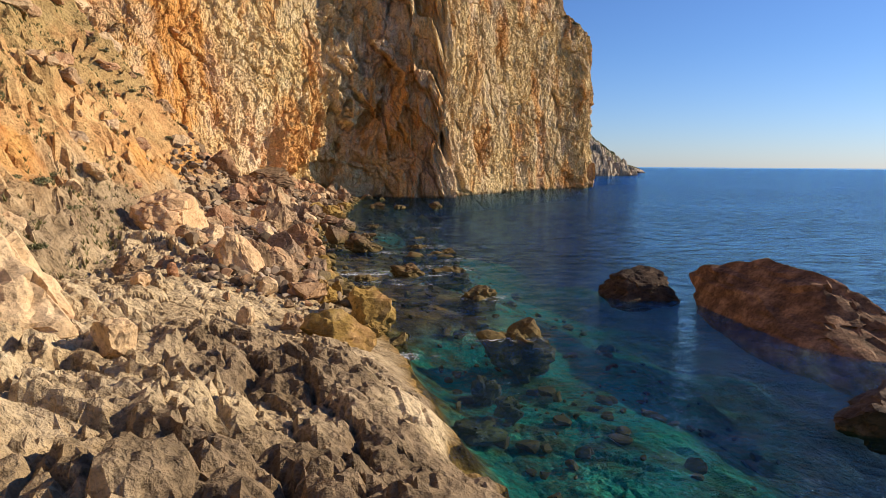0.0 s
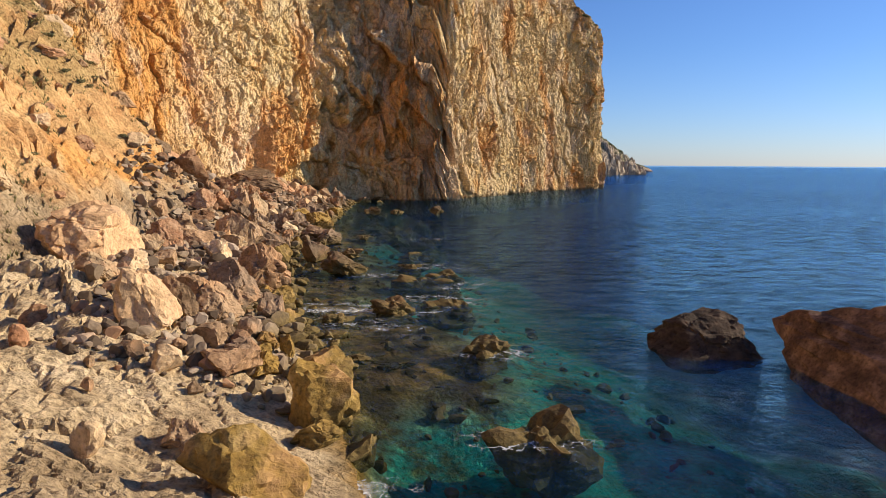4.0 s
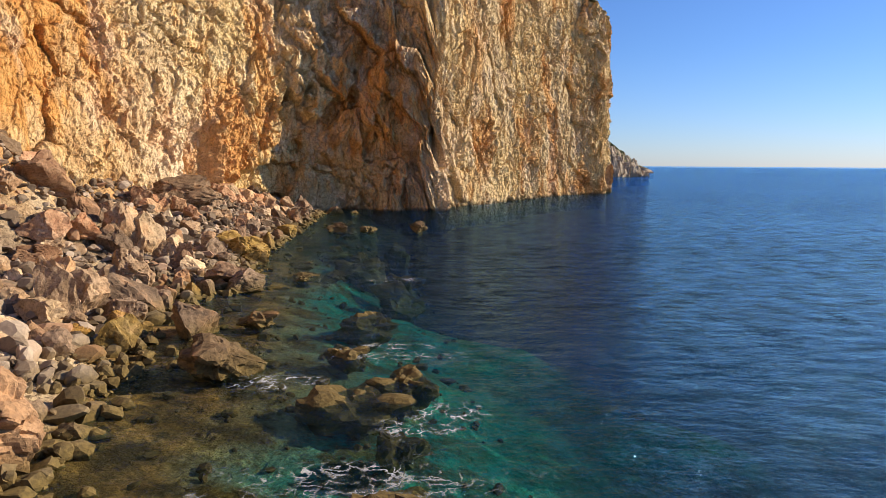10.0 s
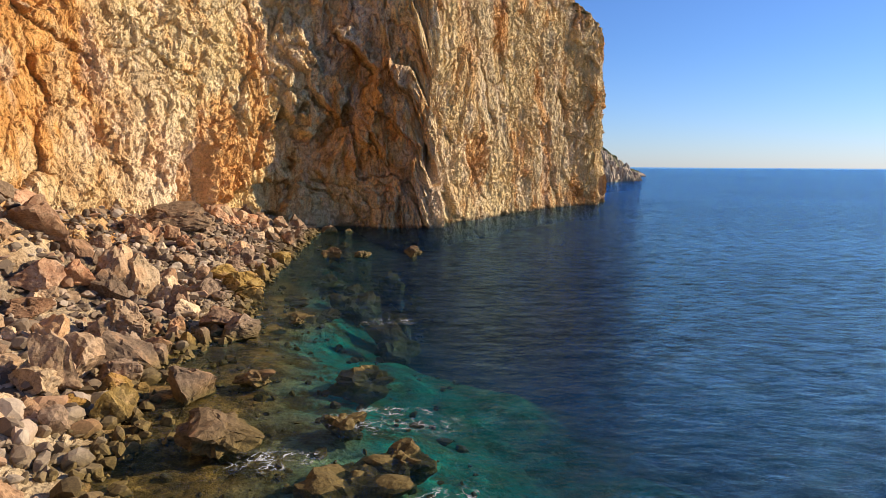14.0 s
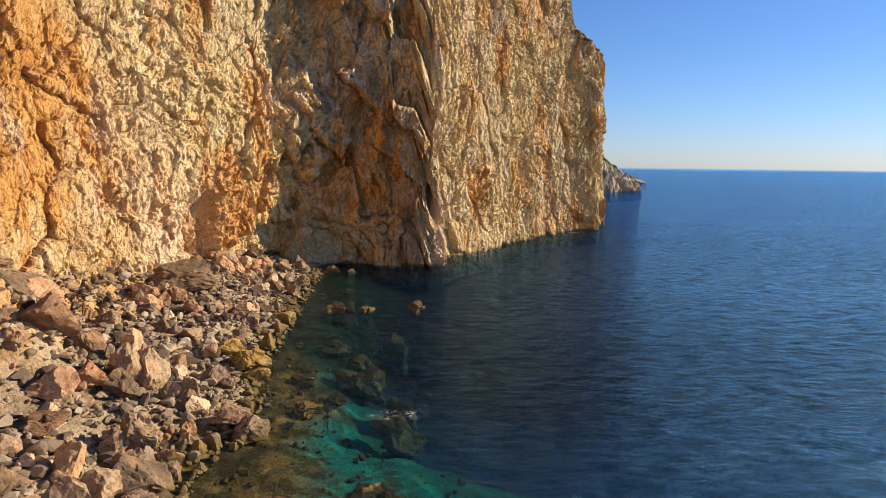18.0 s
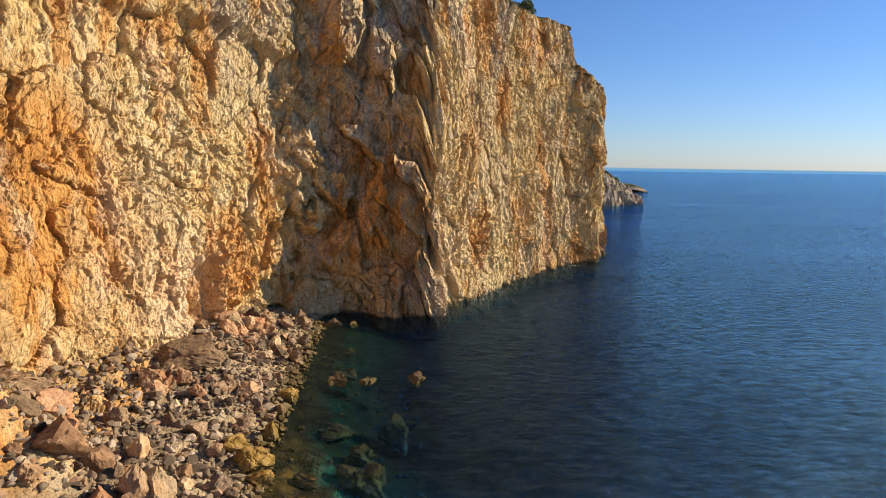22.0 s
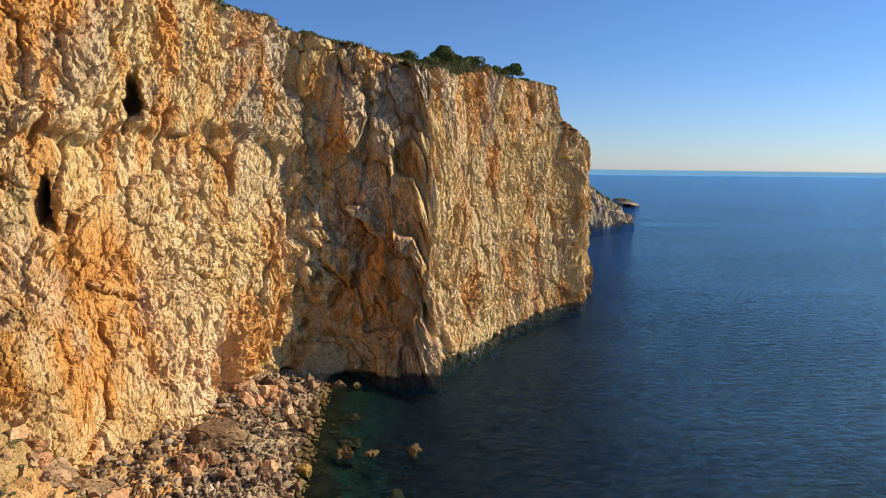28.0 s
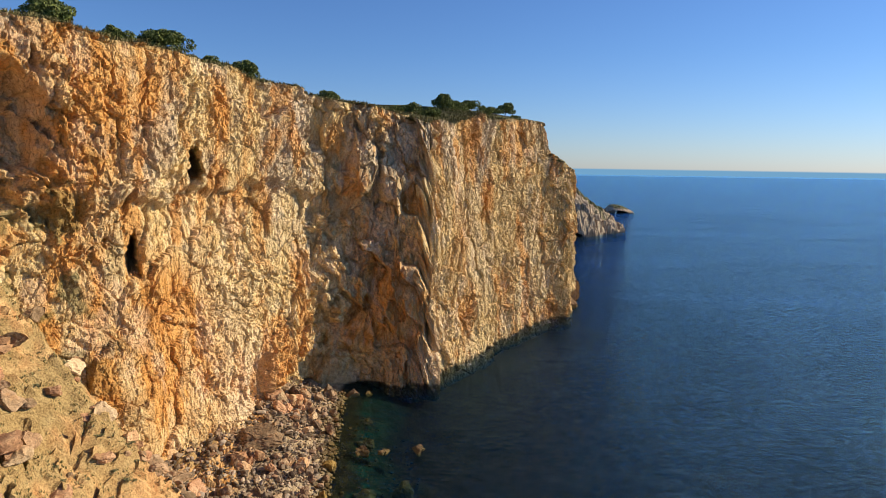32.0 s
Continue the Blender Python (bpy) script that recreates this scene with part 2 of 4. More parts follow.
def ground_material():
    m, t, p = nodes_of("shore_ground")
    co = t.nodes.new("ShaderNodeNewGeometry").outputs["Position"]
    mid = noise_tex(t, co, 0.5, 6, 0.65)
    fine = noise_tex(t, co, 4.0, 6, 0.7)
    base = ramp(t, mid, [(0.3, (0.27, 0.19, 0.105)), (0.5, (0.52, 0.395, 0.23)), (0.75, (0.69, 0.55, 0.355))])
    col = blend(t, attribute(t, "rust"), base, ramp(t, mid, [(0.3, (0.44, 0.17, 0.035)), (0.7, (0.68, 0.40, 0.13))]))
    col = blend(t, attribute(t, "grey"), col, ramp(t, mid, [(0.3, (0.11, 0.078, 0.043)), (0.5, (0.225, 0.16, 0.095)), (0.7, (0.37, 0.275, 0.17))]))
    col = blend(t, attribute(t, "green"), col, ramp(t, fine, [(0.35, (0.10, 0.10, 0.035)), (0.65, (0.30, 0.26, 0.11))]))
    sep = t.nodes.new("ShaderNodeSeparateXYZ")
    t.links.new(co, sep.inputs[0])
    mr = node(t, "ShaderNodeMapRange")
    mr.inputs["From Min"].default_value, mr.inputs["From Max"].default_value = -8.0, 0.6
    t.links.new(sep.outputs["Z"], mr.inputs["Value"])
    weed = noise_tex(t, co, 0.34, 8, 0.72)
    # the water's tint by depth is painted into the sand and weed colours
    sand_water_tint = ramp(t, mr.outputs["Result"], [(0.0, (0.002, 0.052, 0.125)), (0.22, (0.001, 0.046, 0.080)), (0.30, (0.003, 0.085, 0.105)), (0.50, (0.006, 0.19, 0.165)), (0.74, (0.028, 0.39, 0.285)), (0.86, (0.42, 0.25, 0.06)), (0.93, (0.32, 0.19, 0.05)), (1.0, (0.16, 0.11, 0.045))])
    weed_water_tint = ramp(t, mr.outputs["Result"], [(0.0, (0.002, 0.044, 0.118)), (0.26, (0.001, 0.036, 0.058)), (0.58, (0.018, 0.16, 0.105)), (0.80, (0.11, 0.085, 0.022)), (0.92, (0.13, 0.08, 0.02)), (1.0, (0.12, 0.08, 0.03))])
    bed = blend(t, ramp(t, weed, [(0.43, (0, 0, 0)), (0.56, (1, 1, 1))]), sand_water_tint, weed_water_tint)
    cliff_reflection = node(t, "ShaderNodeMapRange")           # dark cliff reflection in the cove, painted into the bed colour
    cliff_reflection.inputs["From Min"].default_value, cliff_reflection.inputs["From Max"].default_value = 97.0, 117.0
    cliff_reflection.inputs["To Max"].default_value = 0.95
    t.links.new(sep.outputs["Y"], cliff_reflection.inputs["Value"])
    bed = blend(t, cliff_reflection.outputs["Result"], bed, blend(t, 1.0, bed, (0.06, 0.11, 0.085), "MULTIPLY"))
    mr2 = node(t, "ShaderNodeMapRange")
    mr2.inputs["From Min"].default_value, mr2.inputs["From Max"].default_value = 0.45, 0.0
    t.links.new(sep.outputs["Z"], mr2.inputs["Value"])
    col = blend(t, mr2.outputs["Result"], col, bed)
    speck = ramp(t, fine, [(0.36, (0.45, 0.43, 0.41)), (0.48, (0.98, 0.97, 0.96)), (0.64, (1.25, 1.22, 1.18))])
    col = blend(t, 0.8, col, speck, "MULTIPLY")
    t.links.new(col, p.inputs["Base Color"])
    p.inputs["Roughness"].default_value = 0.9
    p.inputs["Specular IOR Level"].default_value = 0.2
    vor = node(t, "ShaderNodeTexVoronoi", Scale=1.7)
    vor.feature = "DISTANCE_TO_EDGE"
    wob = node(t, "ShaderNodeTexNoise", Scale=1.3)
    t.links.new(co, wob.inputs["Vector"])
    add = t.nodes.new("ShaderNodeVectorMath")
    t.links.new(co, add.inputs[0])
    t.links.new(wob.outputs["Color"], add.inputs[1])
    t.links.new(add.outputs[0], vor.inputs["Vector"])
    crack = ramp(t, vor.outputs["Distance"], [(0.0, (0, 0, 0)), (0.05, (0.7, 0.7, 0.7)), (0.25, (1, 1, 1))])
    b0 = node(t, "ShaderNodeBump", Strength=0.3, Distance=0.15)
    t.links.new(crack, b0.inputs["Height"])
    b1 = node(t, "ShaderNodeBump", Strength=0.9, Distance=0.35)
    t.links.new(mid, b1.inputs["Height"])
    t.links.new(b0.outputs[0], b1.inputs["Normal"])
    bumped(t, p, fine, 0.14, 1.0, b1.outputs[0])
    return m


def water_material():
    m, t, p = nodes_of("sea_water")
    t.nodes.remove(p)
    out = t.nodes["Material Output"]
    co = t.nodes.new("ShaderNodeNewGeometry").outputs["Position"]
    ripple = noise_tex(t, co, 2.6, 3, 0.6, (0.6, 1.2, 1))
    chop = noise_tex(t, co, 0.85, 5, 0.66, (0.7, 1.15, 1))
    calm = noise_tex(t, co, 0.012, 4, 0.6, (0.35, 1.6, 1))
    b0 = node(t, "ShaderNodeBump", Strength=1.0, Distance=0.75)
    t.links.new(chop, b0.inputs["Height"])
    b1 = node(t, "ShaderNodeBump", Strength=1.0, Distance=0.13)
    t.links.new(ripple, b1.inputs["Height"])
    t.links.new(b0.outputs[0], b1.inputs["Normal"])
    fr = node(t, "ShaderNodeFresnel", IOR=1.33)
    b2 = node(t, "ShaderNodeBump", Strength=1.0, Distance=0.18)
    t.links.new(chop, b2.inputs["Height"])
    t.links.new(b2.outputs[0], fr.inputs["Normal"])
    weak = node(t, "ShaderNodeMapRange")
    weak.inputs["From Min"].default_value, weak.inputs["From Max"].default_value = 0.3, 0.7
    weak.inputs["To Min"].default_value, weak.inputs["To Max"].default_value = 0.6, 1.0
    t.links.new(calm, weak.inputs["Value"])
    fac = t.nodes.new("ShaderNodeMath")
    fac.operation = "MULTIPLY"
    t.links.new(fr.outputs[0], fac.inputs[0])
    t.links.new(weak.outputs["Result"], fac.inputs[1])
    wave = noise_tex(t, co, 0.52, 6, 0.74, (0.65, 1.2, 1))         # wavelets turn to and from the sky
    face = node(t, "ShaderNodeMapRange")
    face.inputs["From Min"].default_value, face.inputs["From Max"].default_value = 0.38, 0.62
    face.inputs["To Min"].default_value, face.inputs["To Max"].default_value = 0.38, 1.7
    t.links.new(wave, face.inputs["Value"])
    lit = t.nodes.new("ShaderNodeMath")
    lit.operation = "MULTIPLY"
    t.links.new(fac.outputs[0], lit.inputs[0])
    t.links.new(face.outputs["Result"], lit.inputs[1])
    fac = lit
    cap = t.nodes.new("ShaderNodeMath")
    cap.operation = "MINIMUM"
    cap.inputs[1].default_value = 0.74          # steep wavelets keep the far sea from mirroring
    t.links.new(fac.outputs[0], cap.inputs[0])
    fac = cap
    clear = t.nodes.new("ShaderNodeBsdfTransparent")
    clear.inputs["Color"].default_value = (0.88, 0.94, 0.90, 1)
    gloss = node(t, "ShaderNodeBsdfGlossy", Roughness=0.07)
    gloss.inputs["Color"].default_value = (0.40, 0.75, 1.12, 1)
    t.links.new(b1.outputs[0], gloss.inputs["Normal"])
    mx = t.nodes.new("ShaderNodeMixShader")
    t.links.new(fac.outputs[0], mx.inputs[0])
    t.links.new(clear.outputs[0], mx.inputs[1])
    t.links.new(gloss.outputs[0], mx.inputs[2])
    t.links.new(mx.outputs[0], out.inputs[0])
    return m


def rock_material(name, dark, middle, light, wet=True):
    m, t, p = nodes_of(name)
    co = t.nodes.new("ShaderNodeNewGeometry").outputs["Position"]
    oi = t.nodes.new("ShaderNodeObjectInfo").outputs["Random"]
    mid = noise_tex(t, co, 0.9, 6, 0.65)
    fine = noise_tex(t, co, 6.0, 6, 0.7)
    base = ramp(t, mid, [(0.3, dark), (0.5, middle), (0.72, light)])
    tone = ramp(t, oi, [(0.0, (0.62, 0.55, 0.47)), (0.35, (1.0, 0.90, 0.79)), (0.7, (1.14, 1.04, 0.93)), (1.0, (1.0, 0.75, 0.56))])
    base = blend(t, 1.0, base, tone, "MULTIPLY")
    speck = ramp(t, fine, [(0.36, (0.45, 0.43, 0.41)), (0.48, (0.98, 0.97, 0.96)), (0.64, (1.25, 1.22, 1.18))])
    base = blend(t, 0.8, base, speck, "MULTIPLY")
    patch = ramp(t, noise_tex(t, co, 0.45, 5, 0.6), [(0.54, (0, 0, 0)), (0.66, (0.55, 0.55, 0.55))])
    if wet:
        base = blend(t, patch, base, (0.46, 0.24, 0.10))         # iron stain
        sep = t.nodes.new("ShaderNodeSeparateXYZ")
        t.links.new(co, sep.inputs[0])
        mr = node(t, "ShaderNodeMapRange")
        mr.inputs["From Min"].default_value, mr.inputs["From Max"].default_value = 1.3, 0.1
        t.links.new(sep.outputs["Z"], mr.inputs["Value"])
        base = blend(t, mr.outputs["Result"], base, ramp(t, fine, [(0.3, (0.06, 0.042, 0.014)), (0.7, (0.21, 0.145, 0.043))]))
        deep = node(t, "ShaderNodeMapRange")
        deep.inputs["From Min"].default_value, deep.inputs["From Max"].default_value = 0.0, -1.1
        t.links.new(sep.outputs["Z"], deep.inputs["Value"])
        base = blend(t, deep.outputs["Result"], base, ramp(t, fine, [(0.3, (0.035, 0.05, 0.02)), (0.7, (0.13, 0.14, 0.05))]))
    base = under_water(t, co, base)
    t.links.new(base, p.inputs["Base Color"])
    p.inputs["Roughness"].default_value = 0.85
    p.inputs["Specular IOR Level"].default_value = 0.25
    b1 = node(t, "ShaderNodeBump", Strength=0.8, Distance=0.25)
    t.links.new(mid, b1.inputs["Height"])
    bumped(t, p, fine, 0.06, 0.8, b1.outputs[0])
    return m


MAT_CLIFF = cliff_material()
MAT_GROUND = ground_material()
MAT_WATER = water_material()
MAT_DARK = rock_material("dark_rock", (0.035, 0.026, 0.018), (0.085, 0.06, 0.042), (0.18, 0.13, 0.09), False)


def grid_mesh(name, pts, mat, attrs=None, flat=True):
    """A mesh of quads over an array of points (rows, columns, 3)."""
    r, c = pts.shape[:2]
    idx = np.arange(r * c).reshape(r, c)
    quads = np.stack([idx[:-1, :-1], idx[:-1, 1:], idx[1:, 1:], idx[1:, :-1]], -1).reshape(-1, 4)
    me = bpy.data.meshes.new(name)
    me.vertices.add(r * c)
    me.vertices.foreach_set("co", pts.reshape(-1).astype(np.float32))
    me.loops.add(quads.size)
    me.loops.foreach_set("vertex_index", quads.reshape(-1).astype(np.int32))
    me.polygons.add(len(quads))
    me.polygons.foreach_set("loop_start", np.arange(0, quads.size, 4, dtype=np.int32))
    me.update(calc_edges=True)
    for key, values in (attrs or {}).items():
        a = me.attributes.new(key, "FLOAT", "POINT")
        a.data.foreach_set("value", np.clip(values, 0, 1).reshape(-1).astype(np.float32))
    me.materials.append(mat)
    me.validate()
    if flat:
        me.shade_flat()
    return new(name, me)


# ---- the shore and the sea bed: one sheet ----
SHORE = np.array([(-60, 22), (0, 6), (18, 1.6), (30, -2.2), (40, -4), (47, -7), (54, -10.5), (62, -11.5), (73, -15), (82, -16.5),
                  (91, -13.5), (107, -17.5), (130, -19.5), (150, -21), (166, -22), (185, -22)], float)


def shore_x(y):
    return np.interp(y, SHORE[:, 0], SHORE[:, 1])


def ground_height(x, y, rough=True):
    far = step01(78, 104, y - 0.5 * np.clip(shore_x(y) - x - 14, 0, 30))      # the boulder beach under the cliff
    near = 1 - step01(18, 33, y)                 # the rock platform
    u = shore_x(y) - x + (0.4 + 0.6 * near) * fbm(x / 3.5, y / 3.5, 0 * x, 4, 66)
    beach = np.where(u > 0, 0.27 * u, 0)
    toe = np.interp(y, (0, 45, 54, 67, 90), (17, 17, 15, 12.5, 11))      # where the bank begins
    steep = 0.27 * np.clip(u, 0, 12) + 1.12 * np.clip(u - toe, 0, 60)
    plat = 2.6 * (1 - np.exp(-np.clip(u, 0, 90) / 2.2)) + 0.16 * np.clip(u, 0, 90) + 0.85 * np.clip(u - 15, 0, 70)
    land = far * beach + (1 - far) * (near * plat + (1 - near) * steep)
    w = np.clip(-u, 0, 400)
    even = sum(shore_x(y + k) for k in (-16, -8, 0, 8, 16)) / 5
    w = 0.3 * w + 0.7 * np.where(w > 0, np.clip(x - even, 0.3 * w, 400), 0)
    fall = (0.05 * w + 0.0072 * w * w) * (1 + 1.5 * step01(82, 96, y)) * (1 + 0.3 * fbm(x / 8, y / 8, 0 * x, 3, 67))
    sea = -8 * np.tanh(fall / 8)
    sea = sea - 2.0 * (1 - step01(31, 43, y)) * (1 - np.exp(-w / 1.2))          # the platform ends in a drop
    z = np.where(u > 0, land, sea)
    if rough:
        k = np.clip(0.15 + np.abs(u) / 6, 0, 1)
        wx, wy = x + 0.35 * fbm(x / 2, y / 2, 0 * x, 3, 71), y + 0.35 * fbm(x / 2, y / 2, 0 * x + 9, 3, 72)
        ra, rb = 0.8 * wx + 0.6 * wy, 0.8 * wy - 0.6 * wx           # ridges slant across the shore
        big, edge = facets(ra / 3.0, rb / 6.0, z / 6, 81)
        mid, edge2 = facets(ra / 1.1, rb / 2.0, z / 3, 82)
        small, _ = facets(wx / 0.5, wy / 0.55, z / 1.5, 83)
        tiny, _ = facets(wx / 0.26, wy / 0.28, z / 0.8, 84)
        knobs = 0.6 * (0.4 - np.abs(fbm(wx / 2.0, wy / 2.6, 0 * x + 4, 4, 85, 0.6)))
        dry = np.where(u > 0, 1.0, 0.35)
        lie = near + (0.4 + 0.35 * step01(9, 14, u)) * (1 - near)
        z = z + k * dry * lie * (0.75 * big + 0.40 * mid + 0.22 * small + 0.12 * tiny + near * knobs - 0.6 * (1 - edge) ** 8 - 0.4 * (1 - edge2) ** 8)
        crag, cut = facets(x / 4.5, y / 6.0, z / 5, 86, 1.6)
        crag2, cut2 = facets(x / 1.8, y / 2.2, z / 2, 87, 1.6)
        z = z + step01(15, 22, u) * (1 - near) * (1.5 * crag + 1.0 * crag2 - 0.5 * (1 - cut) ** 4)
        z = z + k * 0.5 * fbm(x / 9, y / 9, 0 * x, 4, 3)
    return z


ys = np.concatenate([[-4800, -1500, -400, -120], np.arange(-40, 0, 3.0), np.arange(0, 8, 0.5), np.arange(8, 36, 0.11), np.arange(36, 70, 0.35), np.arange(70, 190, 0.8), [210, 260, 400, 1500, 4800]])
us = np.concatenate([[-4800, -1500, -400, -160], np.arange(-80, -24, 2.0), np.arange(-24, -8, 0.6), np.arange(-8, 16, 0.14), np.arange(16, 20, 0.25), np.arange(20, 46, 0.45), np.arange(46, 75, 1.2)])
yy, uu = np.meshgrid(ys, us[::-1], indexing="ij")
xx = shore_x(yy) - uu
zz = ground_height(xx, yy)
bank = uu - np.interp(yy, (0, 45, 54, 67, 90), (17, 17, 15, 12.5, 11)) - 2 * fbm(xx / 10, yy / 10, 0 * xx, 3, 20)      # metres up the bank behind the stones
rust = np.maximum(np.exp(-((bank - 6) / 3.4) ** 2) * step01(-0.45, 0.15, fbm(xx / 11, yy / 7, zz / 5, 3, 21)) * step01(30, 42, yy), 0.65 * step01(3, 6, bank))
green = step01(-0.3, 0.2, fbm(xx / 5, yy / 5, zz / 5, 4, 31) + 0.35 * step01(12, 20, bank)) * step01(8, 12, bank) * (0.4 + 0.15 * step01(14, 22, bank))
grey = np.exp(-((bank - 1) / 2.6) ** 2) * step01(28, 36, yy) * 0.75 + step01(-0.35, 0.25, 0.35 + fbm(xx / 5, yy / 5, zz / 5, 3, 41)) * (1 - step01(20, 32, yy)) * (1 - step01(7, 12, uu)) * 0.97
# darker beach ground paints in the shade of gaps between the stones
grey = grey + 0.3 * step01(62, 76, yy) * (1 - step01(-1, 4, bank))
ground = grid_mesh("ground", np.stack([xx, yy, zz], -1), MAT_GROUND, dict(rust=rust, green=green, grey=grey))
tagged(ground, "ochre rocky shore slope running down into a stony sea bed", "ground", kind="structure")

# ---- the sea ----
wy = np.concatenate([[-4900, -1200, -300], np.arange(-60, 330, 10.0), [400, 700, 1500, 3000, 4900]])
wx = np.concatenate([[-4900, -1200, -300], np.arange(-60, 200, 10.0), [300, 700, 1500, 3000, 4900]])
wyy, wxx = np.meshgrid(wy, wx, indexing="ij")
water = tagged(grid_mesh("water", np.stack([wxx, wyy, 0 * wxx], -1), MAT_WATER, flat=False), "clear blue-green sea with small ripples", "sea", kind="structure")

# ---- the cliff: stations of x, y, lean at the top, height ----
STATIONS = np.array([
    (-76, -60, 6, 84), (-70, 20, 6, 84), (-66, 70, 5, 83), (-60, 98, 4, 81), (-50, 112, 2, 80), (-46, 124, 0, 79.6), (-41, 140, 1, 79), (-37, 150, 2, 78.6),
    (-35, 157, -1, 78), (-30, 166.5, -1, 77), (-20.5, 173.5, -2, 75), (-9, 177.5, -1, 73.2), (1, 177, 2, 72.6), (8, 190, 3, 73), (21, 217, 3, 75.6), (35, 239, 3, 77.5),
    (45, 252, 3, 78), (47, 256, 1, 66), (56.5, 260, 1, 61), (61, 272, 2, 58), (54, 292, 4, 60), (20, 315, 4, 64), (-40, 340, 4, 64)], float)
C_INLAND = np.array((-150.0, 215.0))


seg = np.r_[0, np.cumsum(np.hypot(*np.diff(STATIONS[:, :2], axis=0).T))]
s = np.concatenate([np.linspace(0, seg[1], 40, endpoint=False), np.linspace(seg[1], seg[2], 70, endpoint=False), np.linspace(seg[2], seg[19], 1360, endpoint=False), np.linspace(seg[19], seg[-1], 50)])
st = np.stack([np.interp(s, seg, STATIONS[:, k]) for k in range(4)], -1)
for _ in range(10):                                    # round the bends of the line
    st[1:-1] = (st[:-2] + 2 * st[1:-1] + st[2:]) / 4
tan = np.gradient(st[:, :2], axis=0)
tan /= np.linalg.norm(tan, axis=1)[:, None]
for _ in range(20):
    tan[1:-1] = (tan[:-2] + tan[1:-1] * 2 + tan[2:]) / 4
tan /= np.linalg.norm(tan, axis=1)[:, None]
out2 = np.stack([tan[:, 1], -tan[:, 0]], -1)
hs = np.linspace(0, 1, 345)
ss, hh = np.meshgrid(s, hs, indexing="ij")
top = st[:, 3] + 1.2 * fbm(s / 9, 0 * s, 0 * s, 4, 77)
zz = -5 + (top[:, None] + 5) * hh
xx = st[:, 0][:, None] + 0 * hh
yy = st[:, 1][:, None] + 0 * hh
lean = st[:, 2][:, None] * hh
right = step01(-4, 6, xx) * step01(172, 180, yy)       # the sunny sea wall, fluted from top to bottom
wx = xx + 0.7 * fbm(xx / 4, yy / 4, zz / 5, 4, 201, 0.6)
wy = yy + 0.7 * fbm(xx / 4, yy / 4, zz / 5 + 5, 4, 202, 0.6)
wz = zz + 0.4 * (wx - wy * 0.4) * (1 - right) + 1.2 * fbm(xx / 6 + 3, yy / 6, zz / 6, 3, 203)   # beds that dip
calm = 0.55 + 0.75 * step01(-0.45, 0.45, fbm(xx / 13, yy / 13, zz / 15, 3, 207))          # smooth and broken stretches
d = 2.0 * fbm(xx / 26, yy / 26, zz / 44, 3, 5)
v1, e1 = facets(wx / 8.0, wy / 8.0, wz / 9, 3, 1.8)
v2, e2 = facets(wx / 3.4, wy / 3.4, wz / 4.4, 4, 1.9)
v3, e3 = facets(wx / 1.35, wy / 1.35, wz / 1.8, 6, 1.9)
v4, e4 = facets(wx / 0.62, wy / 0.62, wz / 0.8, 7, 1.5)
crest = 0.42 - np.abs(fbm(wx / 5.0, wy / 5.0, wz / 7.0, 5, 211, 0.58))        # sharp crests between scooped hollows
flute = 0.5 - np.abs(fbm(wx / 2.8, wy / 2.8, wz / 22, 4, 9, 0.6))
d = d + 1.2 * v1 - 0.5 * (1 - e1) ** 6
split = step01(-0.25, 0.45, fbm(xx / 6, yy / 6, zz / 8, 3, 215))               # cracks open here and close there
d = d + calm * (0.55 * v2 + 0.32 * v3 + 0.20 * v4 + 0.55 * crest) - 0.5 * split * (1 - e2) ** 7 - 0.24 * (1.2 - split) * (1 - e3) ** 4
recess = (1 - step01(-3, 5, xx)) * step01(160, 166, yy)          # the shaded back wall, ribbed
d = d + (0.10 + 0.55 * right + 0.5 * recess) * flute + recess * (1.2 * v1 + 0.6 * v2 + 0.3 * v3 + 1.2 * fbm(xx / 7, yy / 7, zz / 9, 3, 213))
# long slanting clefts
for cx, cz, rise, deep in ((-43, 30, -1.1, 0.9), (-47, 52, -0.7, 0.8), (-38, 36, -1.6, 0.8)):
    line = (zz - cz) - rise * (xx - cx) - 2.0 * fbm(xx / 5, yy / 5, zz / 9, 3, 209)
    d = d - deep * np.exp(-(line / 0.8) ** 2) * np.exp(-((xx - cx) / 6) ** 2 - ((zz - cz) / 14) ** 2)
# a stepped band of grey rock above a slanting seam
seam = 53 + 5 * fbm(s / 22, 0 * s, 0 * s, 3, 90)[:, None] + 0 * hh
west = 1 - step01(-14, -4, xx)
d = d + 1.7 * step01(-1.2, 1.2, zz - seam + 1.8 * v2) * west - 0.2 * np.exp(-((zz - seam + 0.8 + v2) / 0.9) ** 2) * west
# swelling foot of the prow, the hollow at the inner corner and the two caves
d = d + 5.0 * bump_at(xx, yy, zz, -51, 111, 10, 9, 20) + 3.0 * bump_at(xx, yy, zz, -44, 130, 4, 10, 16)
d = d + 2.6 * bump_at(xx, yy, zz, -8, 177, 2, 10, 20)
jag = 0.9 * fbm(xx / 2, yy / 2, zz / 3, 3, 95)
lip = np.interp(xx, (-37, -33, -27, -16, -9, -6), (7, 12, 21, 24, 15, 6)) + 3.5 * fbm(xx / 4, yy / 4, zz / 5, 3, 217)
under = step01(-0.9, 1.1, lip - zz + 2.2 * v2) * step01(150, 154, yy) * step01(-37, -33, xx) * (1 - step01(-8, -4, xx))       # the undercut foot of the back wall
d = d - under * (1.3 + 3.2 * (1 - step01(-20, -7, xx)))
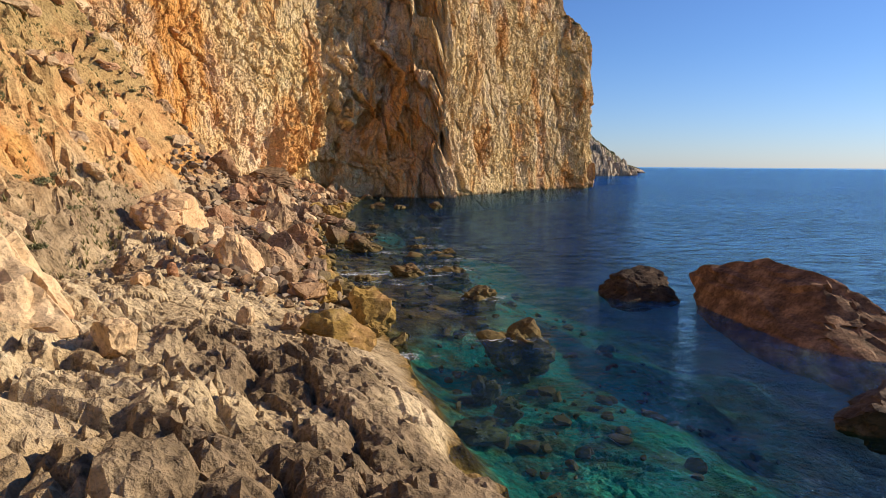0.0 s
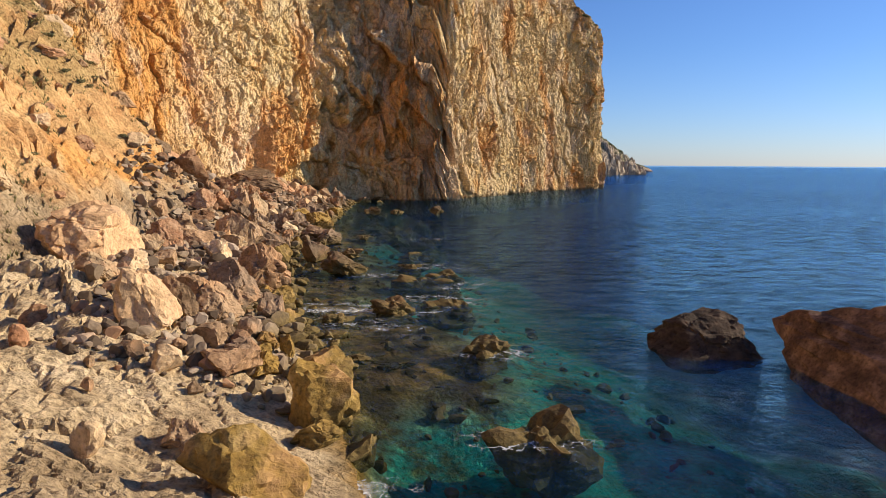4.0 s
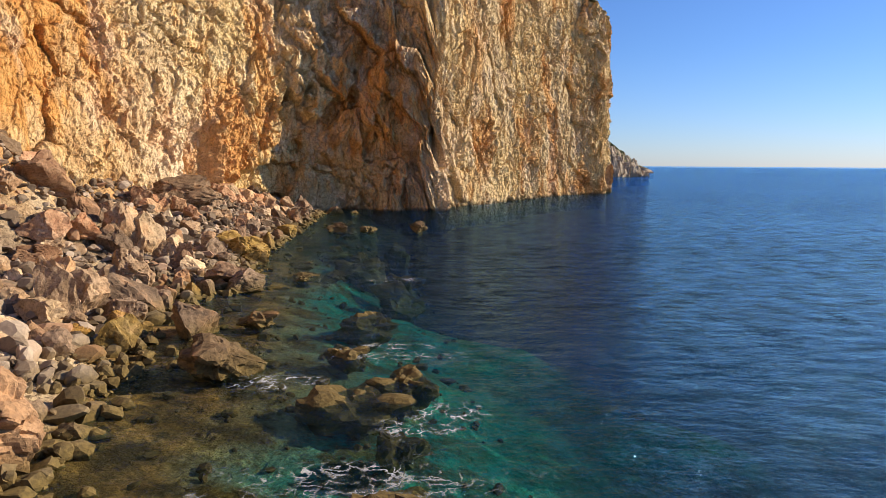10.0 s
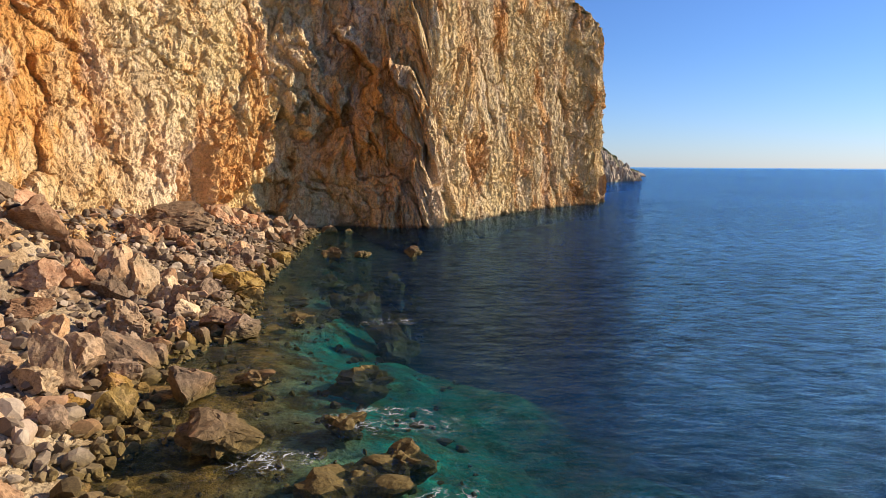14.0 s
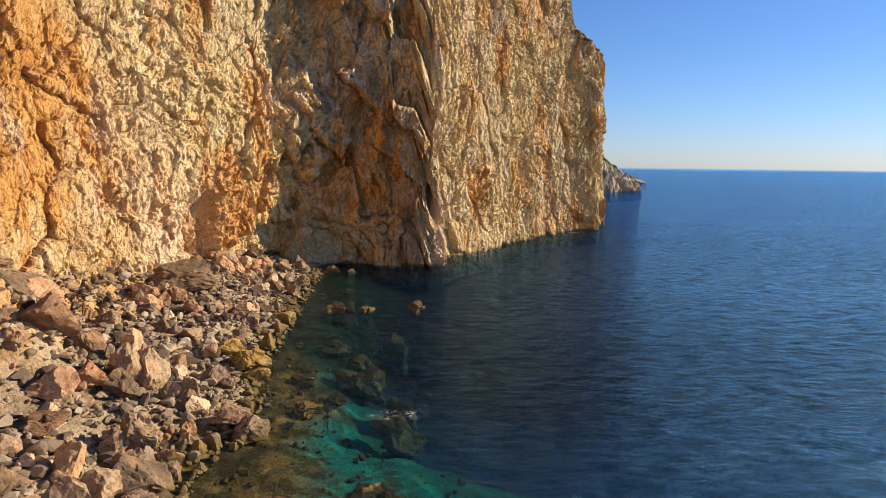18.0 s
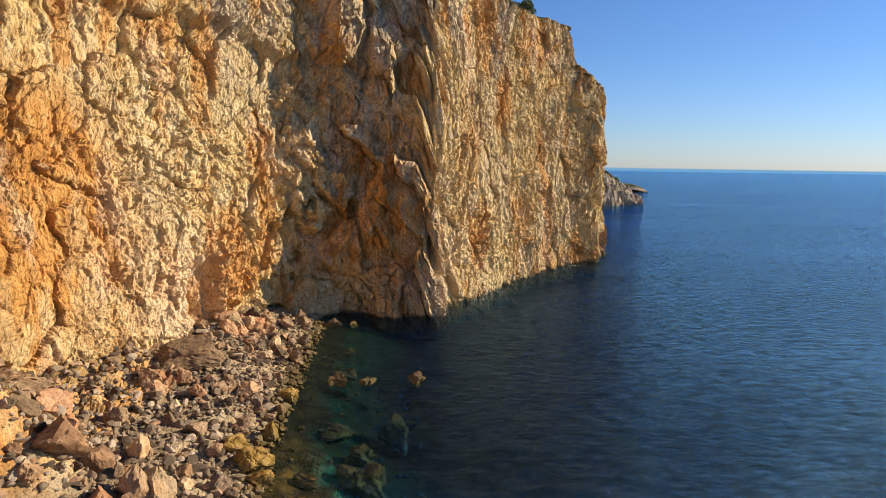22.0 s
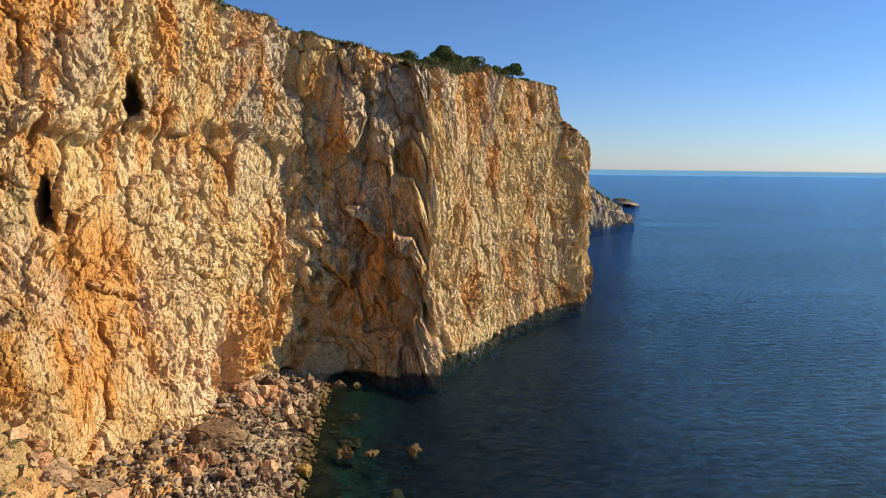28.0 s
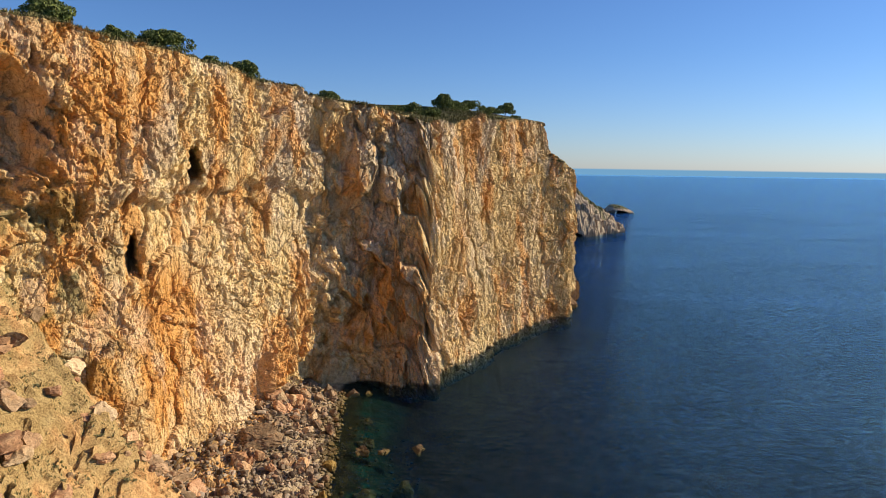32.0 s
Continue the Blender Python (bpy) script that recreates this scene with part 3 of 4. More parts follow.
arch = bump_at(xx, yy, zz, -37.5, 148.5, 9, 5.5, 8.5)                    # the orange hollow beside the cream buttress
d = d - 4.0 * step01(0.3, 0.85, arch + 0.16 * jag + 0.12 * v2) - 1.5 * bump_at(xx, yy, zz, -29, 165, 5, 8, 9)
d = d + 1.4 * bump_at(xx, yy, zz, -7.9, 176, 16, 1.6, 2.2)                 # a knob on the back wall
hole = np.exp(-(np.abs(yy - 129 + 0.6 * jag) / 1.15) ** 4 - (np.abs(zz - 60.0) / (3.2 + jag)) ** 4) * (xx < -30)
hole = hole + np.exp(-(np.abs(yy - 113.5 + 0.6 * jag) / 1.1) ** 4 - (np.abs(zz - 44.0) / (3.0 + jag)) ** 3) * (xx < -30)
d = d - 9.0 * hole
d = d - 2.8 * np.exp(-(np.abs(xx + 14 + 1.4 * jag) / 1.0) ** 2) * step01(43, 47, zz) * (1 - step01(66, 71, zz)) * (yy > 160)
d = d - 2.0 * np.exp(-(np.abs(xx - 3 - 1.2 * jag) / 1.6) ** 2) * step01(58, 63, zz) * (yy > 160)
# an alcove with a grassy ledge high on the near end
d = d - 9.0 * step01(0.25, 0.7, bump_at(xx, yy, zz, -61, 93, 65, 13, 11) + 0.18 * jag + 0.1 * v2)
d = d + 1.2 * bump_at(xx, yy, zz, 1, 178, 4, 8, 9)
d = d - lean
px = xx + out2[:, 0][:, None] * d + tan[:, 0][:, None] * 9.0 * hole        # the caves bend away along the wall
py = yy + out2[:, 1][:, None] * d + tan[:, 1][:, None] * 9.0 * hole
zz = zz + np.where((hh > 0.02) & (hh < 0.985), 0.25 * v2 + 0.2 * v3, 0)
# the top, running inland
fr = np.array([0.01, 0.03, 0.06, 0.1, 0.16, 0.25, 0.4, 0.6, 0.9])
ex, ey, ez = px[:, -1], py[:, -1], zz[:, -1]
tx = ex[:, None] + (C_INLAND[0] - ex[:, None]) * fr
ty = ey[:, None] + (C_INLAND[1] - ey[:, None]) * fr
run = np.hypot(tx - ex[:, None], ty - ey[:, None])
tz = ez[:, None] + (0.09 + 0.04 * step01(-25, -5, ex))[:, None] * np.minimum(run, 20) + 0.008 * run + 0.4 * fbm(tx / 5, ty / 5, 0 * tx, 3, 61) - 0.1
P = np.stack([np.concatenate([px, tx], 1), np.concatenate([py, ty], 1), np.concatenate([zz, tz], 1)], -1)
X, Y, Z = P[..., 0], P[..., 1], P[..., 2]
rust = step01(0.15, 0.6, fbm(X / 6, Y / 6, Z / 17, 4, 51)) * 0.75
streak = step01(-0.3, 0.35, fbm(X / 4, Y / 4, Z / 12, 4, 58))
for cx, cy, cz, rx, rz, much in ((-47, 119, 22, 13, 15, 1.6), (-52, 108, 32, 9, 13, 1.2), (-42, 136.5, 68, 2.6, 9, 1.9), (-50, 113, 70, 7, 10, 1.0), (-46, 122, 33, 6, 9, 0.8), (-37, 149, 9, 6.5, 8, 1.7),
                                 (-31, 153, 20, 2.5, 3, 1.0), (-12, 175, 32, 10, 14, 1.1), (-6, 176, 12, 9, 12, 0.9), (-21, 169, 48, 2.5, 14, 0.9), (19, 216, 46, 3, 8, 0.9), (9, 194, 35, 6, 22, 0.8), (38, 243, 72, 4, 8, 0.8), (-56, 100, 72, 11, 14, 1.7)):
    rust = rust + much * bump_at(X, Y, Z, cx, cy, cz, rx, rz) * (0.35 + 0.65 * streak)
grey = step01(-0.2, 0.5, fbm(X / 12, Y / 12, Z / 22, 4, 52)) * (0.30 + 0.5 * step01(48, 62, Z)) + 0.7 * bump_at(X, Y, Z, -14, 173, 30, 12, 34) * step01(-0.3, 0.3, fbm(X / 6, Y / 6, Z / 9, 3, 57))
pale = step01(0.2, 0.7, fbm(X / 5, Y / 5, Z / 8, 4, 53)) * 0.3 + 0.6 * bump_at(X, Y, Z, -41, 142, 8, 9, 13) + 0.5 * bump_at(X, Y, Z, 2, 180, 6, 9, 8)
dark = (1 - step01(-0.2, 1.0, Z + 0.8 * fbm(X / 3, Y / 3, Z, 2, 59))) * 0.7
green = step01(0.15, 0.5, fbm(X / 4, Y / 4, Z / 3, 4, 55)) * 0.8 * bump_at(X, Y, Z, -57, 100, 44, 12, 22)
green[:, len(hs):] = 0.92 + 0.5 * fbm(tx / 4, ty / 4, 0 * tx, 3, 54)
green[:, len(hs) - 3:len(hs)] = 0.35
cliff = tagged(grid_mesh("cliff", P, MAT_CLIFF, dict(rust=rust, grey=grey, pale=pale, dark=dark, green=green)),
               "towering ochre and grey limestone sea cliff with rust stains", "cliff", kind="structure")

# ---- rocks ----
MAT_PALE = rock_material("pale_limestone", (0.40, 0.30, 0.18), (0.58, 0.46, 0.30), (0.70, 0.59, 0.43))
MAT_TAN = rock_material("tan_limestone", (0.19, 0.135, 0.08), (0.335, 0.245, 0.155), (0.50, 0.395, 0.27))
MAT_BROWN = rock_material("brown_rock", (0.13, 0.095, 0.065), (0.24, 0.18, 0.125), (0.37, 0.29, 0.21))
MAT_RED = rock_material("iron_stained_rock", (0.22, 0.11, 0.06), (0.36, 0.225, 0.135), (0.48, 0.37, 0.26))
MAT_ALGAE = rock_material("algae_coated_rock", (0.15, 0.09, 0.02), (0.33, 0.23, 0.06), (0.48, 0.38, 0.17))
MAT_SEA = rock_material("wet_sea_rock", (0.05, 0.035, 0.02), (0.125, 0.088, 0.048), (0.25, 0.185, 0.11))
MAT_WEDGE = rock_material("iron_brown_rock", (0.05, 0.032, 0.02), (0.16, 0.10, 0.062), (0.40, 0.265, 0.17), False)
MAT_ORANGE = rock_material("orange_stained_rock", (0.32, 0.18, 0.10), (0.48, 0.30, 0.18), (0.62, 0.45, 0.30))
KINDS = {"orange": (MAT_ORANGE, "orange iron-stained block fallen at the cliff foot"), "pale": (MAT_PALE, "pale cream limestone boulder with broken faces"), "tan": (MAT_TAN, "tan weathered limestone boulder"),
         "brown": (MAT_BROWN, "dark brown pitted boulder"), "red": (MAT_RED, "rust-stained reddish boulder fallen from the cliff"),
         "algae": (MAT_ALGAE, "boulder coated in yellow-brown algae at the waterline"), "sea": (MAT_SEA, "wet brown rock rising from shallow water")}


def boulder_mesh(name, seed, sub=4, cuts=13, rough=0.10, planes=()):
    """A broken, angular rock about one metre in radius."""
    bm = bmesh.new()
    bmesh.ops.create_icosphere(bm, subdivisions=sub, radius=1.0)
    co = np.array([v.co for v in bm.verts])
    rng = np.random.RandomState(seed)
    given = [(np.array(p[:3]) / np.linalg.norm(p[:3]), p[3]) for p in planes]
    for c in range(cuts + len(given)):
        n = rng.normal(size=3)
        n /= np.linalg.norm(n)
        k = rng.uniform(0.42, 0.82)
        if c >= cuts:
            n, k = given[c - cuts]
        over = np.maximum(co @ n - k, 0)
        co = co - over[:, None] * n
    lump = fbm(co[:, 0] * 1.4 + seed, co[:, 1] * 1.4, co[:, 2] * 1.4, 4, seed)
    v, e = facets(co[:, 0] * 2.0 + seed, co[:, 1] * 2.0, co[:, 2] * 2.0, seed)
    v2, e2 = facets(co[:, 0] * 5.0 + seed, co[:, 1] * 5.0, co[:, 2] * 5.0, seed + 1)
    co = co * (1 + rough * lump + 0.16 * v + 0.06 * v2 - 0.08 * (1 - e) ** 4)[:, None]
    co /= np.abs(co).max(0)
    for vert, c in zip(bm.verts, co):
        vert.co = c
    me = bpy.data.meshes.new(name)
    bm.to_mesh(me)
    bm.free()
    return me


BIG = [boulder_mesh("boulder", 100 + n, 5 if n < 6 else 4) for n in range(14)]
MOUND = [boulder_mesh("awash_rock", 160 + n, 4, 4, 0.45) for n in range(6)]
SMALL = [boulder_mesh("stone", 200 + n, 3, 10) for n in range(10)]
for me in BIG + SMALL + MOUND:
    me.materials.append(MAT_TAN)
turns = random.Random(5)


def rock(x, y, w, h, kind, me=None, deep=None, z=None, turn=None, name="boulder", label="", category="boulder", group="", tilt=None, mat=None):
    """A rock w wide and h high whose foot is bedded in what lies under it."""
    me = me or turns.choice(BIG)
    ob = new(name, me)
    if z is None:
        z = max(float(ground_height(np.array([x]), np.array([y]))[0]), -0.6)
    ob.matrix_world = (pose(x, y, z + 0.34 * h) @ pose(0, 0, 0, *(tilt or (turns.uniform(-9, 9), turns.uniform(-9, 9))), turns.uniform(0, 360) if turn is None else turn)
                       @ Matrix.Diagonal((w / 2, (deep or w * turns.uniform(0.8, 1.05)) / 2, h * 0.66, 1)))
    slot = ob.material_slots[0]
    slot.link = "OBJECT"
    slot.material = mat or KINDS[kind][0]
    return tagged(ob, label or KINDS[kind][1], category, group)


# the three rocks in deep water
WEDGE = boulder_mesh("sea_rock", 150, 5, 5, 0.12, ((-0.75, -0.1, 0.65, 0.42), (0.6, -0.15, 0.8, 0.40), (-0.25, -0.8, 0.6, 0.45), (-0.9, 0.3, 0.1, 0.62), (0.1, 0.9, 0.5, 0.5)))
WEDGE.materials.append(MAT_WEDGE)
rock(20.9, 38.0, 8.4, 5.8, "sea", WEDGE, 18.6, -0.7, 12, "sea_rock", "large wedge-shaped brown rock standing in deep water", "rock", tilt=(3, 6), mat=MAT_WEDGE)
rock(13.6, 44.9, 5.7, 2.4, "sea", BIG[2], 4.4, -0.3, 4, "sea_rock", "low dark rock standing alone in deep water", "rock", tilt=(0, -4), mat=MAT_DARK)
rock(16.6, 21.5, 5.4, 2.1, "sea", BIG[4], 4.6, -0.2, 40, "sea_rock", "rough dark rock just above the water", "rock", mat=MAT_DARK)

rock(-14.8, 20.5, 9.0, 5.6, "pale", BIG[3], 8.0, 2.4, 30, label="massive pale limestone block on the rock platform")
for x, y, w, h in ((61.5, 290, 11, 14), (66.0, 295, 7, 6), (60.5, 281, 7, 5)):
    rock(x, y, w, h, "tan", BIG[8], z=-0.5, label="tan rock stack at the foot of the far cliff end", name="sea_rock", category="rock")
rock(-33.5, 127.5, 11.0, 4.2, "tan", BIG[2], 8.0, turn=20, label="broad tan boulder under the cliff foot")
# the great stones of the shore: x, y, width, height, kind
rock(-22.6, 55.2, 7.2, 4.8, "pale", BIG[5], 6.0, label="house-sized pale limestone boulder under the bank")
for x, y, w, h, kind in ((-12.3, 57.0, 4.3, 3.5, "tan"), (-11.6, 46.3, 2.8, 2.0, "tan"), (-12.4, 50.3, 3.8, 3.0, "brown"), (-12.5, 43.0, 2.3, 2.2, "tan"), (-12.3, 40.2, 3.0, 2.7, "pale"),
                         (-17.0, 48.3, 2.2, 1.7, "pale"), (-18.3, 72.3, 2.8, 3.6, "tan"), (-16.6, 75.6, 2.9, 2.3, "brown"), (-18.5, 67.2, 2.9, 1.3, "pale"), (-20.8, 67.2, 3.5, 1.9, "tan"),
                         (-21.6, 63.5, 3.5, 2.9, "red"), (-11.6, 55.0, 2.0, 1.0, "algae"), (-4.8, 38.6, 3.6, 1.25, "algae"), (-7.6, 38.3, 1.6, 1.1, "brown"), (-9.4, 39.0, 1.7, 1.15, "tan")):
    rock(x, y, w, h, kind)
for x, y, w, h, kind in ((-8.7, 39.8, 1.2, 0.9, "tan"), (-7.8, 42.2, 1.3, 0.8, "algae"), (-8.9, 42.6, 1.3, 0.7, "tan"), (-7.2, 39.7, 1.0, 0.75, "algae"), (-6.7, 41.5, 0.95, 1.0, "algae"),
                         (-7.6, 36.5, 2.7, 1.1, "tan"), (-6.7, 37.6, 1.4, 0.9, "algae"), (-24.2, 92.0, 3.3, 3.8, "tan"), (-14.9, 90.2, 4.3, 1.8, "brown"),
                         (-20.0, 84.0, 3.4, 3.1, "tan"), (-18.8, 75.2, 3.2, 2.9, "tan"), (-17.4, 78.2, 3.7, 2.8, "brown"), (-21.9, 78.0, 2.5, 2.6, "pale"), (-23.3, 93.5, 3.5, 3.2, "pale")):
    rock(x, y, w, h, kind)
for x, y, w, h, kind in ((-24.0, 90.0, 2.8, 2.8, "brown"), (-27.4, 86.0, 3.7, 2.4, "red"), (-26.2, 89.0, 3.5, 2.0, "red"), (-26.0, 82.5, 3.7, 1.9, "red"), (-31.0, 92.0, 6.0, 3.4, "red"), (-13.4, 88.4, 3.4, 2.0, "brown"),
                         (-19.6, 91.3, 2.1, 1.8, "brown"), (-17.5, 87.0, 1.7, 1.7, "tan"), (-19.1, 71.6, 2.9, 1.5, "pale"), (-17.3, 68.2, 2.0, 1.5, "tan"), (-16.5, 70.5, 1.8, 0.9, "algae"), (-16.2, 74.5, 2.4, 1.2, "algae"),
                         (-13.9, 42.6, 3.6, 2.3, "pale"), (-17.5, 46.0, 2.8, 1.4, "pale"), (-4.0, 34.6, 2.7, 2.1, "algae"), (-4.5, 27.8, 3.3, 1.5, "algae"), (-2.3, 32.9, 2.1, 1.0, "algae")):
    rock(x, y, w, h, kind)
for x, y, w, h, kind in ((-3.6, 32.6, 1.8, 0.8, "algae"), (-7.0, 30.6, 1.6, 1.1, "tan"), (-18.0, 37.0, 2.2, 1.0, "tan"), (-16.5, 38.6, 1.4, 0.9, "red"), (-9.6, 18.6, 1.6, 1.0, "pale"), (-12.0, 74.6, 3.2, 2.2, "brown"), (-8.3, 68.4, 5.4, 2.2, "sea"),
                         (-9.1, 77.2, 2.9, 1.3, "sea"), (-1.6, 134.0, 3.4, 1.7, "sea"), (-8.6, 133.0, 2.6, 1.1, "sea"), (-13.0, 133.0, 3.8, 1.6, "sea"), (-9.7, 92.6, 1.8, 0.7, "sea"), (-19.5, 168.0, 4.0, 2.0, "brown"), (-15.5, 169.5, 2.4, 1.0, "brown")):
    rock(x, y, w, h, kind, MOUND[turns.randint(0, 5)] if kind == "sea" else None, z=-0.15 if kind == "sea" else None)


def awash(x, y, w, top_at):
    """A weedy rock that stands on the bed and whose top comes to a height near the surface."""
    bed_z = float(ground_height(np.array([x]), np.array([y]))[0])
    tall = max(0.5, (top_at - bed_z) / 1.2)
    rock(x, y, w * 1.2, tall, "sea", MOUND[turns.randint(0, 5)], w * turns.uniform(0.9, 1.15), top_at - tall, name="awash_rock",
         label="seaweed-covered rock awash in the shallows", category="rock", group="rocks awash", tilt=(turns.uniform(-5, 5), turns.uniform(-5, 5)), mat=MAT_SEA)


# rocks awash, their tops at the surface
for x, y, w, h in ((-1.4, 93.0, 4.3, 0.3), (-2.4, 80.2, 4.8, 0.25), (-2.8, 71.5, 3.0, 0.55), (0.4, 67.2, 3.0, 0.4), (-1.5, 65, 4.8, 0.35), (0.6, 61.3, 2.4, 0.3), (-2.9, 53.2, 2.6, 0.95), (1.2, 55.4, 4.8, 0.4), (2.6, 45, 2.8, 0.75), (-1.7, 42.8, 2.2, 0.1),
                   (-5.9, 50.5, 1.7, 0.5), (-3.4, 43.6, 2.0, 0.1), (4.0, 34.2, 3.6, 0.7), (2.5, 43.4, 2.4, 0.3), (2.1, 29.3, 1.6, -0.7), (3.0, 27.4, 1.5, -0.9)):
    awash(x, y, w, h)
for x, y, w, h in ((1.4, 24.2, 1.9, -0.8), (-2.6, 52.4, 3.0, 0.5), (-10.1, 94.8, 3.2, 0.2), (-2.0, 99, 4.0, 0.4), (-6.3, 106, 5.6, 0.0), (-7, 112, 4, -0.1), (-11, 118, 4, -0.1), (-4, 121, 5, -0.2), (-12, 103, 3, 0.1), (-13, 140, 4, -0.2), (-14, 152, 3, -0.1), (-8, 98, 3, -0.2)):
    awash(x, y, w, h)

# fresh orange falls at the mouth of the hollow and under the prow
for x, y, w, h in ((-36, 152, 5, 3.2), (-34, 154.5, 4.2, 3), (-32.5, 150, 3.8, 2.4), (-31, 156, 3.4, 2.2), (-29.5, 153, 2.8, 1.7), (-33.5, 147, 4, 2.6), (-30.5, 148.5, 2.4, 1.5), (-37.5, 103, 4.6, 3.0), (-35.5, 99, 3.6, 2.4), (-33.0, 96, 3.2, 2.4)):
    rock(x, y, w, h, "orange")

# a weedy outcrop at the water's edge
for x, y, w, h in ((-18.0, 105.0, 5.0, 2.4), (-16.4, 101.5, 3.6, 1.6), (-20.2, 107.0, 3.8, 2.2)):
    rock(x, y, w, h, "algae")

# ledges of the upper bank
rng = np.random.RandomState(37)
for _ in range(60):
    y = rng.uniform(62, 106)
    u = rng.uniform(22, 46)
    w = rng.uniform(1.6, 4.8)
    rock(float(shore_x(y)) - u, y, w, rng.uniform(0.35, 0.6) * w, ("tan", "pale", "orange", "tan")[rng.randint(4)], BIG[6 + rng.randint(8)], name="outcrop", label="weathered ledge of rock jutting from the ochre bank", category="rock", group="rocks of the bank")

# ribs of rock showing through the bank
rng = np.random.RandomState(31)
for _ in range(46):
    y = rng.uniform(30, 100)
    u = float(np.interp(y, (0, 45, 54, 67, 90), (17, 17, 15, 12.5, 11))) + rng.uniform(1, 26)
    w = rng.uniform(0.8, 2.6)
    rock(float(shore_x(y)) - u, y, w, 0.6 * w, ("tan", "pale", "red")[rng.randint(3)], name="outcrop", label="weathered rock jutting from the ochre bank", category="rock", group="rocks of the bank")

# the boulder beach
rng = np.random.RandomState(11)
kinds = ("tan", "tan", "brown", "pale", "tan", "brown", "tan", "tan", "pale", "red", "pale", "tan")
made = 0
while made < 215:
    y = 27 + 143 * rng.rand() ** 0.85
    u = (4 if y < 37 else -0.5) + rng.rand() * min(28, 11 + max(0, y - 70) * 0.5)
    x = float(shore_x(y)) - u
    if x < -46 + 0.25 * (y - 125) and y > 110:
        continue
    w = 0.8 + 1.7 * rng.rand() ** 2.2 + 0.011 * (y - 36) if y > 40 else 0.5 + 0.9 * rng.rand() ** 2
    kind = "algae" if u < 0.8 and rng.rand() < 0.7 else ("brown" if u < 4.5 else kinds[rng.randint(len(kinds))])
    rock(x, y, w, w * rng.uniform(0.5, 0.9), kind, SMALL[rng.randint(10)] if w < 1.9 else BIG[6 + rng.randint(8)], group="stones of the boulder beach")
    made += 1


def stones(name, n, pick, mat, label, seed):
    """Many small stones joined into one mesh."""
    rng = np.random.RandomState(seed)
    shapes = []
    for k in range(8):
        bm = bmesh.new()
        bmesh.ops.create_icosphere(bm, subdivisions=2, radius=1.0)
        co = np.array([v.co for v in bm.verts])
        for _ in range(11):
            a = rng.normal(size=3)
            a /= np.linalg.norm(a)
            co = co - np.maximum(co @ a - rng.uniform(0.35, 0.75), 0)[:, None] * a
        shapes.append(co)
        faces = np.array([[v.index for v in f.verts] for f in bm.faces])
        bm.free()
    x, y, size = pick(rng, n)
    z = ground_height(x, y)
    allco = np.empty((n, len(shapes[0]), 3))
    for k in range(n):
        c = shapes[k % 8] * size[k] * rng.uniform(0.6, 1.1, 3)
        a = rng.rand() * 6.283
        allco[k, :, 0] = c[:, 0] * math.cos(a) - c[:, 1] * math.sin(a) + x[k]
        allco[k, :, 1] = c[:, 0] * math.sin(a) + c[:, 1] * math.cos(a) + y[k]
        allco[k, :, 2] = c[:, 2] * 0.75 + z[k] + 0.3 * size[k]
    tri = (faces[None] + (np.arange(n) * len(shapes[0]))[:, None, None]).reshape(-1, 3)
    me = bpy.data.meshes.new(name)
    me.vertices.add(allco.size // 3)
    me.vertices.foreach_set("co", allco.reshape(-1).astype(np.float32))
    me.loops.add(tri.size)
    me.loops.foreach_set("vertex_index", tri.reshape(-1).astype(np.int32))
    me.polygons.add(len(tri))
    me.polygons.foreach_set("loop_start", np.arange(0, tri.size, 3, dtype=np.int32))
    me.update(calc_edges=True)
    me.materials.append(mat)
    me.shade_flat()
    return tagged(new(name, me), label, "stones", kind="stuff")


def loose_material():
    m, t, p = nodes_of("loose_stones")
    g = t.nodes.new("ShaderNodeNewGeometry")
    base = ramp(t, g.outputs["Random Per Island"], [(0.0, (0.08, 0.055, 0.035)), (0.3, (0.18, 0.13, 0.085)), (0.6, (0.31, 0.23, 0.15)), (0.85, (0.48, 0.38, 0.275)), (1.0, (0.37, 0.20, 0.10))])
    fine = noise_tex(t, g.outputs["Position"], 5.0, 5, 0.7)
    col = blend(t, 0.7, base, ramp(t, fine, [(0.3, (0.6, 0.6, 0.6)), (0.6, (1.05, 1.04, 1.02))]), "MULTIPLY")
    sep = t.nodes.new("ShaderNodeSeparateXYZ")
    t.links.new(g.outputs["Position"], sep.inputs[0])
    mr = node(t, "ShaderNodeMapRange")
    mr.inputs["From Min"].default_value, mr.inputs["From Max"].default_value = 1.5, 0.2
    t.links.new(sep.outputs["Z"], mr.inputs["Value"])
    col = blend(t, mr.outputs["Result"], col, ramp(t, fine, [(0.3, (0.07, 0.05, 0.018)), (0.7, (0.23, 0.16, 0.05))]))
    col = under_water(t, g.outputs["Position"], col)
    t.links.new(col, p.inputs["Base Color"])
    p.inputs["Roughness"].default_value = 0.88
    p.inputs["Specular IOR Level"].default_value = 0.2
    bumped(t, p, fine, 0.05, 0.8)
    return m


MAT_LOOSE = loose_material()


def on_beach(rng, n):
    y = 34 + 136 * rng.rand(n) ** 0.9
    u = -1.5 + rng.rand(n) * np.minimum(30, 13 + np.maximum(0, y - 70) * 0.5)
    return shore_x(y) - u, y, 0.16 + 0.55 * rng.rand(n) ** 2.5 + 0.0016 * (y - 34)


def on_bed(rng, n):
    y = 16 + 140 * rng.rand(n) ** 1.1
    u = -2 - 17 * rng.rand(n)
    return shore_x(y) - u, y, 0.15 + 0.5 * rng.rand(n) ** 2


